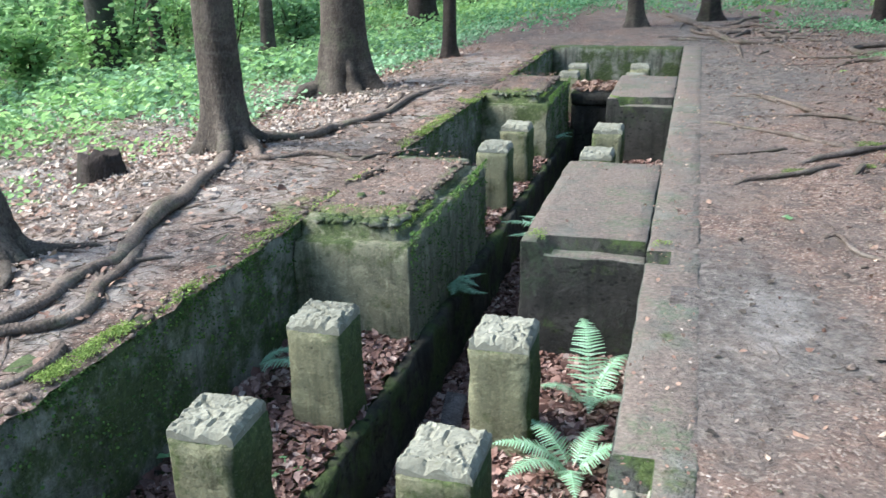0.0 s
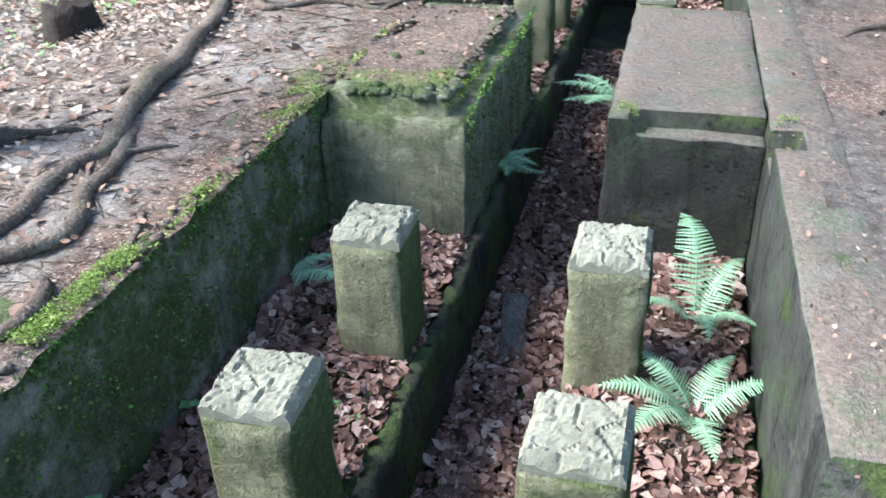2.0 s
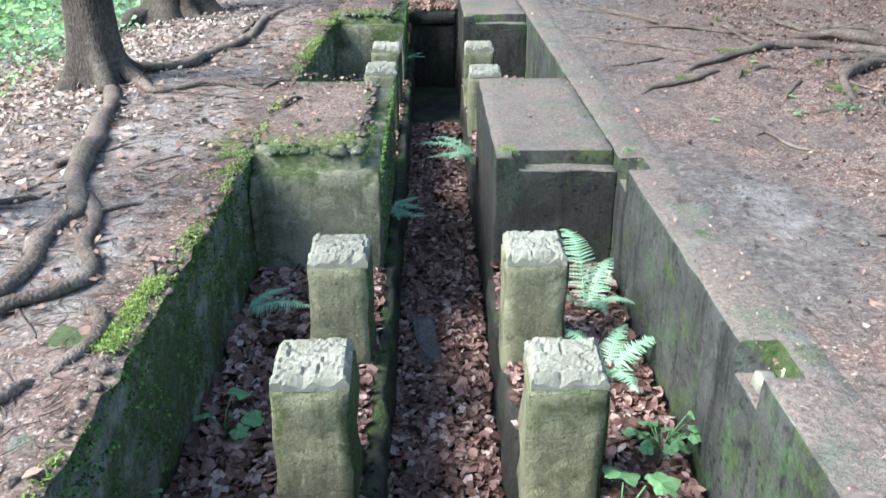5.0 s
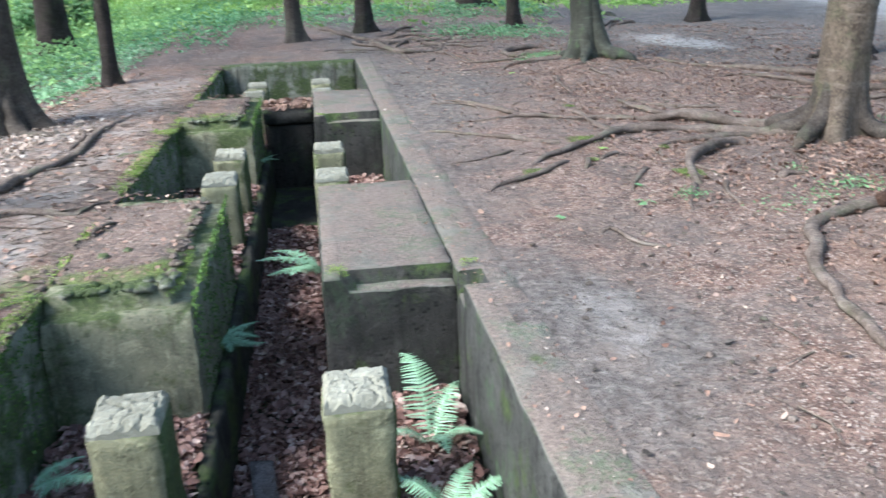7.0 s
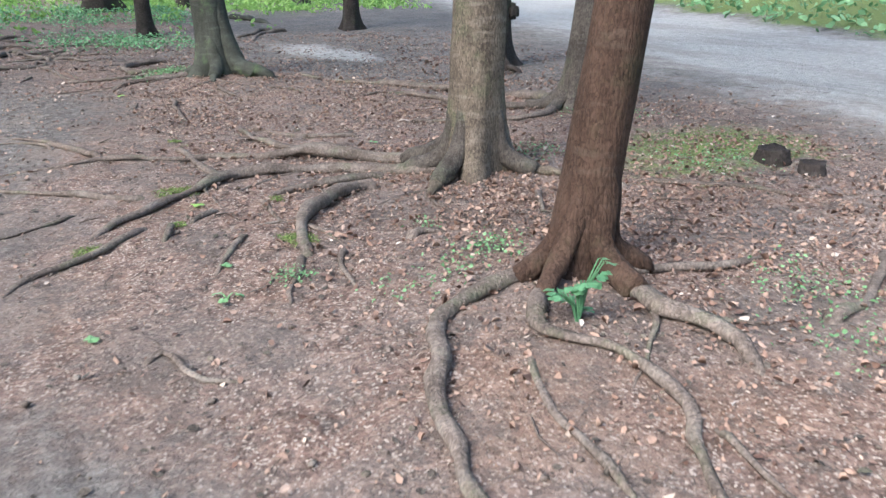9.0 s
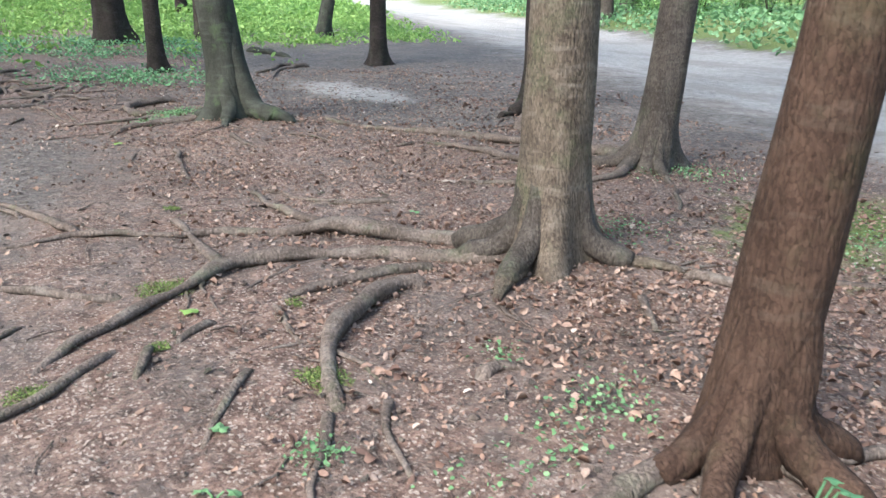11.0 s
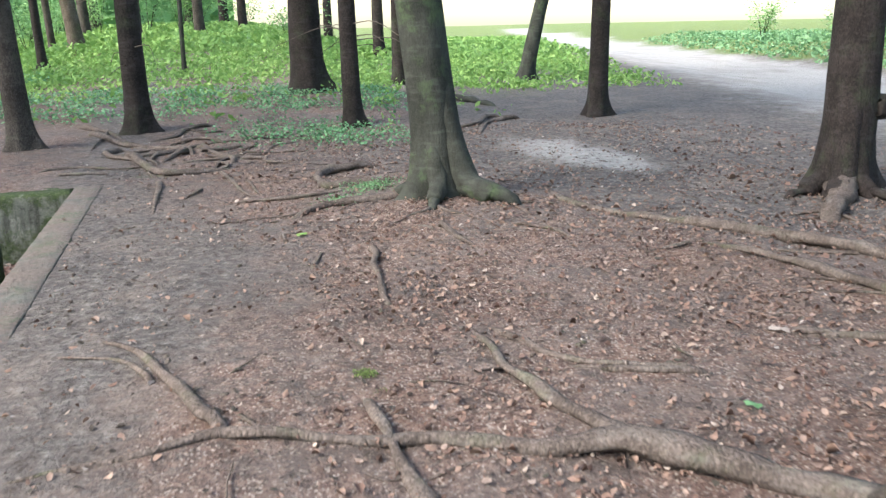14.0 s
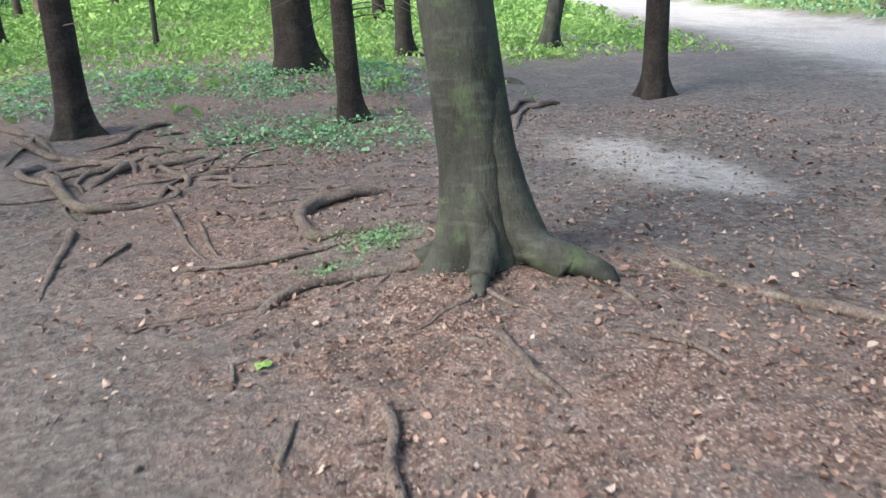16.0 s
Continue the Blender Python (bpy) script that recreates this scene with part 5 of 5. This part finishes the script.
# moss along the trench and on the roots
def moss_tufts(cx, cy, rx, ry, n, label, z=None, high=0.018):
    n = int(n * 4)
    x, y = cx + rx * (2 * g.rand(n) - 1) * g.rand(n) ** 0.4, cy + ry * (2 * g.rand(n) - 1) * g.rand(n) ** 0.3
    keep = patchy(x, y, 4) + 0.25 * g.rand(n) > 0.5
    x, y = x[keep], y[keep]
    n = len(x)
    zz = land(x, y) if z is None else z + np.zeros(n)
    c = np.stack([x, y, zz + 0.004 + high * g.rand(n)], -1)
    stuff("moss", label, "moss", *leaves(g, c, 0.009, 0.9, 0.26), MOSS if z is not None or cx < -1 else MOSS_ROOT)


for cx, cy, rx, ry, n in ((-2.5, 3.0, 0.06, 0.2, 700), (-2.52, 2.72, 0.08, 0.1, 420), (-2.49, 3.55, 0.03, 0.15, 120), (-2.52, 4.55, 0.12, 0.25, 500), (-2.48, 7.6, 0.08, 0.9, 700), (-2.5, 9.1, 0.14, 0.3, 600), (-2.3, 1.68, 0.5, 0.1, 1500)):
    moss_tufts(cx, cy, rx, ry, n, "bright green moss along the trench edge")
for (_, a), (b, _) in zip(BAYS, BAYS[1:]):
    moss_tufts(-2.1, a + 0.27, 0.26, 0.16, 260, "green moss cushions on the pier", 0.008)
    moss_tufts(CL - 0.12, a + 0.45, 0.05, 0.45, 260, "green moss on the pier edge", -0.04)
    moss_tufts(CR + 0.1, a + 0.1, 0.06, 0.1, 140, "moss on the pier corner", 0.0)
    moss_tufts(X1 + 0.07, a + 0.05, 0.06, 0.06, 200, "moss on the wall top", 0.012, 0.012)
for cx, cy, rx, ry, n in ((1.5, 6.12, 0.09, 0.1, 420), (2.1, 6.9, 0.09, 0.05, 200), (1.15, 7.45, 0.12, 0.12, 320), (1.0, 6.75, 0.05, 0.05, 160), (1.53, 8.75, 0.04, 0.05, 120), (0.5, 6.55, 0.08, 0.06, 160), (1.7, 6.95, 0.07, 0.05, 140), (1.5, 9.0, 0.05, 0.05, 110)):
    moss_tufts(cx, cy, rx * 1.2, ry * 1.2, n, "bright moss tuft on a root", None, 0.016)

x, y = X0 + 0.01 - 0.05 * g.rand(3600) ** 2, Y0 + (Y1 - Y0) * g.rand(3600)
k = patchy(y * 1.7, x * 3, 1.6) + 0.4 * g.rand(3600) > 0.78
x, y = x[k], y[k]
stuff("edge_growth", "ragged moss and grass on the trench edge", "moss", *leaves(g, np.stack([x, y, land(x, y) + 0.02 * g.rand(len(x)) - 0.004], -1), 0.022, 0.9, 0.16), MOSS)


def wall_moss(x, y0, y1, deep, n, out, label):
    """Moss clinging to an upright face, thickest at its top."""
    y, d = y0 + (y1 - y0) * g.rand(n), deep * g.rand(n) ** 2.2
    keep = patchy(y * 2.1, d * 7, 2.0) + 0.3 * g.rand(n) > 0.5
    y, d = y[keep], d[keep]
    c = np.stack([x + out * (0.004 + 0.012 * g.rand(len(y))), y, -0.015 - d], -1)
    stuff("moss", label, "moss", *leaves(g, c, 0.014, 1.2, 0.35), MOSS_DARK)


for a, b in BAYS:
    wall_moss(X0, a, b, 0.6, 5200 if a < 5 else 2600, 1, "dark green moss clinging to the side wall")
for (_, a), (b, _) in zip(BAYS, BAYS[1:]):
    wall_moss(CL - 0.02, a, b, 0.9, 3600, 1, "dark green moss on the gangway wall")


def clod(c, r, seed):
    """A small uneven lump as verts and faces."""
    verts, faces = [], []
    rings, sides = 4, 7
    for i in range(rings + 1):
        e = math.pi * i / rings
        for k in range(sides):
            a = 2 * math.pi * k / sides
            d = Vector((math.sin(e) * math.cos(a), math.sin(e) * math.sin(a), 0.6 * math.cos(e)))
            verts.append(Vector(c) + d * r * (1 + 0.55 * noise.noise(d * 1.6 + Vector((seed, 2 * seed, 0)))))
    for i in range(rings):
        for k in range(sides):
            a, b = i * sides + k, i * sides + (k + 1) % sides
            faces.append((a, a + sides, b + sides, b))
    return verts, faces


def clods(label, spots, material):
    v, f = [], []
    for x, y, z, r in spots:
        cv, cf = clod((x, y, z), r, 13 * x + 7 * y)
        f += [tuple(i + len(v) for i in q) for q in cf]
        v += cv
    o = mesh_object("crumbs", v, f, material, smooth_shade=True)
    return tagged(o, label, "crumbs", kind="stuff")


for (_, a), (b, _) in zip(BAYS, BAYS[1:]):
    n = 70
    clods("crumbled mossy concrete along the pier edge", [(X0 + 0.1 + 0.52 * g.rand(), a + 0.125 + 0.05 * g.randn() ** 2, 0.004 - 0.02 * g.rand(), 0.012 + 0.028 * g.rand() ** 2) for _ in range(n)], CONC_WALL)
    clods("crumbled soil along the pier edge", [(CL - 0.15 + 0.02 * g.randn(), a + 0.2 + (b - a - 0.3) * g.rand(), 0.0 - 0.015 * g.rand(), 0.01 + 0.02 * g.rand()) for _ in range(n)], ROOT)
clods("soil clods and bark crumbs along the trench edge", [(X0 - 0.03 + 0.03 * g.randn(), Y0 + (Y1 - Y0) * g.rand(), 0.0, 0.008 + 0.02 * g.rand() ** 2) for _ in range(420)], ROOT)
clods("crumbs and small stones on the forest floor", [(x, y, float(land(x, y)) + 0.002, 0.006 + 0.016 * g.rand() ** 2) for x, y in ((0.0 + 7.5 * g.rand(), 1.2 + 16 * g.rand()) for _ in range(1500))], ROOT)


# ---- ferns ----
def frond(base, yaw, length, arch, seed, pairs=28):
    """One arching frond as verts and faces: a midrib with toothed leaflets."""
    h = np.random.RandomState(seed)
    out_v, out_f = [], []
    d = Vector((math.cos(yaw), math.sin(yaw), 0))
    s = Vector((-d.y, d.x, 0))
    rib = []
    for k in range(pairs + 4):
        t = k / (pairs + 3)
        rib.append(Vector(base) + d * length * (t * (0.55 + 0.35 * t)) + Vector((0, 0, length * (arch * math.sin(t * 2.0) * 0.75))) + s * 0.03 * length * math.sin(3 * t + seed))
    v, f = tube(rib, [0.0035 * (1 - 0.8 * k / len(rib)) for k in range(len(rib))], 4, 0)
    out_v += v
    out_f += f
    for k in range(3, len(rib) - 1):
        t = k / (len(rib) - 1)
        ln = length * 0.31 * (1 - t) ** 0.75 * min(1.0, 0.35 + 4.5 * (t - 0.1))
        fwd = (rib[k + 1] - rib[k]).normalized()
        for sg in (-1, 1):
            side = (s * sg + fwd * 0.35 + Vector((0, 0, -0.12 + 0.1 * h.randn()))).normalized()
            across = (fwd - side * fwd.dot(side)).normalized()
            w = length / (len(rib)) * 0.52
            b = len(out_v)
            sag = Vector((0, 0, -0.1 * ln))
            teeth = 6
            low, high = [], []
            for q in range(teeth):
                u = (q + 0.15) / teeth
                ww = w * (1.25 - 1.0 * u)
                p = rib[k] + side * ln * u + sag * u * u
                low += [p - across * ww * 0.45, p + side * ln * 0.1 - across * ww]
                high += [p + across * ww * 0.45, p + side * ln * 0.1 + across * ww]
            out_v += low + [rib[k] + side * ln + sag] + high[::-1]
            out_f += [tuple(b + i for i in (2 * q, 2 * q + 1, 2 * q + 2, 4 * teeth - 2 * q - 2, 4 * teeth - 2 * q - 1, 4 * teeth - 2 * q)) for q in range(teeth)]
    return out_v, out_f


def fern(x, y, z, fronds, label):
    thing = tagged(new("fern"), label, "fern", "ferns in the trench")
    thing.matrix_basis = Matrix.Translation((x, y, z))
    for k, (yaw, length, arch) in enumerate(fronds):
        v, f = frond((0, 0, 0), radians(yaw), length, arch, int(97 * abs(x + y)) + k)
        o = mesh_object("frond", v, f, FERN)
        o.parent = thing
    return thing


fern(-0.62, 3.55, BAY_Z, ((195, 0.40, 0.6), (235, 0.44, 0.55), (280, 0.38, 0.5), (15, 0.34, 0.65), (150, 0.34, 0.75), (60, 0.3, 0.7)), "large pale green fern growing from the bay floor")
fern(-0.62, 4.15, BAY_Z, ((105, 0.46, 1.0), (55, 0.36, 0.8), (200, 0.32, 0.65), (275, 0.36, 0.65), (330, 0.3, 0.6)), "upright pale green fern beside the pier")
fern(-2.36, 3.98, BAY_Z + 0.12, ((-15, 0.4, 0.25), (30, 0.26, 0.4)), "small blue green fern beside the mossy wall")
fern(CL + 0.01, 5.5, -0.62, ((-40, 0.3, 0.2), (-80, 0.28, 0.0), (30, 0.25, 0.15), (-10, 0.28, -0.25)), "small bright fern hanging on the gangway wall")
fern(CR - 0.0, 6.35, -0.55, ((190, 0.5, 0.35), (215, 0.48, 0.2), (160, 0.4, 0.4), (240, 0.45, 0.3)), "pale green fern leaning over the gangway")
fern(CL + 0.01, 10.0, -0.55, ((-30, 0.25, 0.1), (-80, 0.25, 0.1), (20, 0.2, 0.2)), "small fern on the gangway wall")


# ---- broad-leaved plants ----
def broad_leaf(size, seed):
    """A lobed leaf blade with a drooping rim, lying along x from its stalk."""
    h = np.random.RandomState(seed)
    rim = []
    n = 18
    for k in range(n):
        a = 2 * math.pi * k / n
        r = 0.5 * size * (0.86 + 0.14 * math.cos(5 * a) + 0.05 * h.randn()) * (1 - 0.35 * max(0, -math.cos(a)) ** 6)
        rim.append((0.5 * size + r * math.cos(a), 0.92 * r * math.sin(a), -0.10 * size * (0.6 + 0.5 * math.sin(3 * a + seed))))
    v = [(0.42 * size, 0, 0.02 * size)] + rim
    return v, [(0, 1 + k, 1 + (k + 1) % n) for k in range(n)]


def herb(x, y, z, leaves_, label, name="herb", stem=0.005, green=None):
    """A plant of single stalked leaves: yaw, reach, height and size of each."""
    thing = tagged(new(name), label, "plant")
    thing.matrix_basis = Matrix.Translation((x, y, z))
    for k, (yaw, reach, hgt, size) in enumerate(leaves_):
        d = Vector((math.cos(radians(yaw)), math.sin(radians(yaw)), 0))
        end = d * reach + Vector((0, 0, hgt))
        v, f = tube([(0, 0, -0.02), tuple(0.35 * d * reach + Vector((0, 0, hgt * 0.6))), tuple(end)], (stem, stem * 0.8, stem * 0.6), 5, 0)
        s = mesh_object("stalk", v, f, green or HERB)
        s.parent = thing
        v, f = broad_leaf(size, k + int(50 * abs(x)))
        b = mesh_object("leaf", v, f, green or HERB)
        b.parent = thing
        b.matrix_basis = Matrix.Translation(end) @ pose(0, 0, 0, 12 * math.sin(7 * k), 14 + 8 * math.cos(5 * k), yaw)
    return thing


herb(-0.78, 2.52, BAY_Z, ((200, 0.05, 0.14, 0.15), (80, 0.05, 0.2, 0.17), (330, 0.07, 0.13, 0.17), (20, 0.09, 0.2, 0.15), (150, 0.06, 0.10, 0.1), (260, 0.05, 0.12, 0.1)), "broad-leaved light green herb on the bay floor")
herb(-0.52, 2.95, BAY_Z, tuple((57 * k, 0.06 + 0.012 * (k % 5), 0.06 + 0.02 * (k % 7), 0.07) for k in range(16)), "small leafy green herb beside the wall")
herb(-2.30, 3.1, BAY_Z, ((10, 0.06, 0.12, 0.14), (70, 0.08, 0.16, 0.12), (-40, 0.06, 0.1, 0.1), (160, 0.05, 0.1, 0.09)), "green herb between the post and the mossy wall")
herb(-2.38, 2.55, BAY_Z, ((40, 0.04, 0.12, 0.07), (120, 0.05, 0.15, 0.06), (-60, 0.05, 0.1, 0.06)), "small green seedling at the wall foot")
herb(-1.85, 3.25, BAY_Z, ((0, 0.05, 0.05, 0.06), (130, 0.05, 0.06, 0.06), (250, 0.05, 0.05, 0.06)), "small green herb beside the post")
herb(2.1, 4.47, float(land(2.1, 4.47)), tuple((47 * k, 0.03 + 0.02 * (k % 4), 0.05 + 0.03 * (k % 8), 0.06) for k in range(30)), "leafy green nettle at the foot of the spruce", "nettle", green=NETTLE)
herb(0.95, 5.55, float(land(0.95, 5.55)), ((0, 0.03, 0.03, 0.06), (120, 0.03, 0.03, 0.06), (240, 0.03, 0.03, 0.06)), "single green seedling on bare soil")
for lx, ly, tone in ((1.2, 7.03, 0.1), (1.05, 5.9, 0.08), (0.32, 5.35, 0.07)):
    v, f = broad_leaf(tone, int(100 * lx))
    o = mesh_object("fallen_leaf", v, f, HERB if lx < 1.1 else GRASS)
    o.matrix_basis = Matrix.Translation(at(lx, ly, 0.025)) @ pose(0, 0, 0, 5, 3, 70 * lx)
    tagged(o, "fallen yellow green leaf lying on the litter", "leaf")
for lx, ly, size, tone, words in ((3.55, 8.85, 0.12, PALE_SCRAP, "large bleached leaf lying on brown litter"), (1.56, 11.74, 0.1, GRASS, "fallen light green leaf on bare soil"), (2.9, 8.2, 0.08, HERB, "small green leaf beside a root")):
    v, f = broad_leaf(size, int(70 * lx))
    o = mesh_object("fallen_leaf", v, f, tone)
    o.matrix_basis = Matrix.Translation(at(lx, ly, 0.028)) @ pose(0, 0, 0, 6, 4, 50 * ly)
    tagged(o, words, "leaf")
# tall leafy plants at the edge of the wood
for k in range(34):
    px, py = -6.0 - 6.5 * g.rand() ** 1.3, 7.5 + 7.5 * g.rand()
    herb(px, py, float(land(px, py)), tuple((61 * q + 13 * k, 0.12 + 0.05 * (q % 4), 0.12 + 0.06 * (q % 5), 0.2 + 0.03 * (q % 3)) for q in range(9)), "large-leaved green plant at the edge of the wood", "butterbur", 0.008)


# ---- shrubs in the wood ----
def shrub(x, y, height, wide, seed, material, label):
    h = np.random.RandomState(seed)
    thing = tagged(new("shrub"), label, "shrub", "shrubs in the wood")
    thing.matrix_basis = Matrix.Translation(at(x, y))
    lv, c = [], []
    for k in range(7):
        a = 6.283 * h.rand()
        tip = Vector((math.cos(a) * wide * (0.4 + 0.6 * h.rand()), math.sin(a) * wide * (0.4 + 0.6 * h.rand()), height * (0.55 + 0.45 * h.rand())))
        v, f = tube([(0, 0, -0.05), tuple(tip * 0.5 + Vector((0, 0, 0.15 * height))), tuple(tip)], (0.018, 0.012, 0.004), 5, 0.1)
        o = mesh_object("stem", v, f, BARK_DARK)
        o.parent = thing
        for _ in range(110):
            t = 0.3 + 0.75 * h.rand()
            c.append(tuple(tip * t + Vector((0, 0, 0.2 * height * t * (1 - t))) + Vector(h.randn(3) * 0.2 * wide)))
    v, f = leaves(h, np.array(c), 0.12, 0.5, 0.33, 0.1, 0.1)
    o = mesh_object("foliage", v, [tuple(int(i) for i in q) for q in f], material)
    o.parent = thing
    o["kind"] = "stuff"
    return thing


for k in range(40):
    sx, sy = -7.0 - 11 * g.rand(), 9.0 + 18 * g.rand()
    shrub(sx, sy, 0.9 + 1.3 * g.rand(), 0.7 + 0.5 * g.rand(), 300 + k, UNDER if k % 3 else HERB, "leafy green shrub under the trees")
for k in range(14):
    sx, sy = -9 + 17 * g.rand(), 44 + 18 * g.rand()
    shrub(sx, sy, 1.5 + 1.5 * g.rand(), 1.6, 400 + k, UNDER, "leafy shrub deep in the wood")
for k in range(14):
    sy = 24 + 24 * g.rand()
    sx = 7 + 0.33 * (sy - 6) + 9 + 9 * g.rand()
    shrub(sx, sy, 1.0 + 1.2 * g.rand(), 1.2, 500 + k, UNDER, "leafy shrub beyond the road")


# ---- fallen wood, stump and board ----
def fallen(name, label, ctrl, r0, r1, material, category, rise=0.7):
    v, f = surface_tube(ctrl, r0, r1, 10, rise, 0.015, r0 * 100)
    return tagged(mesh_object(name, v, f, material, smooth_shade=True), label, category)


fallen("birch_log", "pale weathered birch branch lying on the ground", ((1.48, 3.3), (1.36, 2.97), (1.26, 2.72), (1.1, 2.2)), 0.038, 0.046, BIRCH, "log", 0.8)
fallen("rotten_log", "short rotten mossy log beside the wood edge", ((5.6, 22.0), (5.75, 21.4), (5.9, 20.9), (6.1, 20.4)), 0.09, 0.07, BARK_GREEN, "log", 0.6)
TWIGS = (
    ((0.47, 5.04), (0.59, 5.12), (0.65, 4.86), (0.81, 4.76), 0.018), ((1.1, 13.34), (1.39, 13.25), (1.66, 13.22), (2.12, 13.33), 0.03), ((1.38, 11.45), (1.39, 11.62), (1.41, 11.77), (1.55, 11.81), 0.014),
    ((1.47, 10.73), (1.54, 10.98), (1.58, 11.1), (1.61, 11.19), 0.02), ((-3.31, 4.75), (-3.2, 4.85), (-3.1, 4.95), (-2.97, 5.07), 0.012), ((-2.65, 6.18), (-2.58, 6.3), (-2.55, 6.42), (-2.42, 6.52), 0.016),
    ((-0.1, 16.59), (0.33, 15.22), (0.6, 15.0), (1.18, 15.23), 0.06), ((0.41, 14.53), (0.42, 14.1), (0.42, 13.71), (0.41, 12.98), 0.032), ((-0.69, 18.36), (-0.21, 17.44), (0.28, 16.89), (0.67, 16.42), 0.06),
    ((0.67, 16.47), (0.55, 16.2), (0.45, 16.0), (0.39, 15.82), 0.05), ((1.01, 15.14), (1.1, 14.5), (1.19, 13.89), (1.34, 13.38), 0.03), ((0.83, 14.05), (0.78, 13.9), (0.72, 13.75), (0.66, 13.6), 0.022),
    ((0.8, 16.77), (0.95, 16.4), (1.1, 16.0), (1.22, 15.77), 0.045), ((-0.94, 19.07), (-0.6, 18.6), (-0.38, 18.2), (0.01, 17.03), 0.055), ((0.77, 16.37), (0.95, 16.45), (1.2, 16.55), (1.38, 16.63), 0.045),
    ((5.69, 18.15), (5.3, 17.95), (5.02, 17.7), (4.44, 16.5), 0.05), ((1.25, 14.4), (1.3, 14.1), (1.33, 13.8), (1.38, 13.5), 0.022), ((3.58, 8.9), (3.7, 8.84), (3.79, 8.79), (3.92, 8.61), 0.03),
    ((3.19, 6.28), (3.1, 6.15), (3.05, 6.05), (2.96, 5.89), 0.026), ((2.02, 5.83), (2.1, 5.88), (2.17, 5.88), (2.27, 5.77), 0.03), ((0.97, 2.86), (0.9, 2.83), (0.85, 2.8), (0.8, 2.77), 0.012),
    ((4.4, 17.4), (4.8, 17.6), (5.2, 18.3), (5.5, 18.4), 0.05), ((-0.1, 17.0), (-0.3, 16.6), (0.0, 16.1), (0.3, 15.9), 0.05), ((0.0, 16.2), (0.4, 16.4), (0.9, 16.9), (1.5, 17.0), 0.04),
)
for *ctrl, r in TWIGS:
    fallen("surface_root" if r > 0.025 else "fallen_twig", "weathered root lying bare on the ground" if r > 0.025 else "thin fallen brown twig on the litter", tuple(ctrl), r, r * 0.5, ROOT, "root" if r > 0.025 else "twig", 0.6)


for k in range(22):
    px, py, a, ln = -0.5 + 2.3 * g.rand(), 14.9 + 3.2 * g.rand(), 6.28 * g.rand(), 0.3 + 0.45 * g.rand()
    d = np.array((math.cos(a), math.sin(a)))
    s = np.array((-d[1], d[0])) * 0.2 * g.randn()
    p = np.array((px, py))
    r = 0.014 + 0.024 * g.rand()
    fallen("surface_root", "gnarled bare root in the root tangle", tuple(tuple(q) for q in (p - d * ln, p - d * ln * 0.3 + s * ln, p + d * ln * 0.3 - s * ln, p + d * ln)), r, r * 0.4, ROOT, "root", 0.75)


def stump(x, y, r, h, seed, label):
    """A low rotten stump: fluted side and a sunken, ragged top."""
    verts, faces = [], []
    sides, zs = 18, (-0.1, 0.0, 0.3, 0.7, 1.0)
    for z in zs:
        for k in range(sides):
            a = 2 * math.pi * k / sides
            q = noise.noise(Vector((math.cos(a) * 2 + seed, math.sin(a) * 2, z)))
            rr = r * (1.25 - 0.25 * z + 0.2 * q)
            verts.append((rr * math.cos(a), rr * math.sin(a), h * z * (1 + (0.3 * q if z == 1.0 else 0))))
    for i in range(len(zs) - 1):
        for k in range(sides):
            a, b = i * sides + k, i * sides + (k + 1) % sides
            faces.append((a, b, b + sides, a + sides))
    top = (len(zs) - 1) * sides
    verts += [(0.6 * verts[top + k][0], 0.6 * verts[top + k][1], h * 0.8) for k in range(sides)] + [(0, 0, h * 0.72)]
    for k in range(sides):
        faces.append((top + k, top + (k + 1) % sides, top + sides + (k + 1) % sides, top + sides + k))
        faces.append((top + sides + k, top + sides + (k + 1) % sides, len(verts) - 1))
    o = mesh_object("tree_stump", verts, faces, BARK_DARK, smooth_shade=True)
    o.matrix_basis = Matrix.Translation(at(x, y))
    return tagged(o, label, "stump")


stump(-4.58, 5.72, 0.15, 0.2, 1.0, "small rotten mossy stump among dead leaves")
stump(5.2, 6.12, 0.11, 0.1, 2.0, "low dark mossy stump near the road")
stump(5.16, 5.75, 0.08, 0.09, 3.0, "small dark stump near the road")
v, f = rough_block(-0.065, 0.065, -0.27, 0.27, -0.012, 0.012, step=0.04, wear=0.012, edge=0.008, seed=4.0)
board = mesh_object("rotten_board", v, f, WOOD_WET, smooth_shade=True)
board.matrix_basis = pose(-1.46, 4.55, CHAN_Z + 0.062, 5, 4, 8)
tagged(board, "rotten grey board lying on the leaves", "board")
v, f = rough_block(-0.06, 0.06, -0.05, 0.05, -0.04, 0.04, step=0.03, wear=0.02, edge=0.015, seed=6.0)
for sx, sy, sz, turn in ((X1 + 0.06, 2.55, -0.085, 20), (X1 + 0.17, 2.6, -0.09, 70)):
    o = mesh_object("concrete_rubble", v, f, CONC_CAP, smooth_shade=True)
    o.matrix_basis = pose(sx, sy, sz, 10, 5, turn) @ Matrix.Diagonal((0.8, 0.8, 0.8, 1))
    tagged(o, "broken piece of pale concrete in the notch", "rubble")
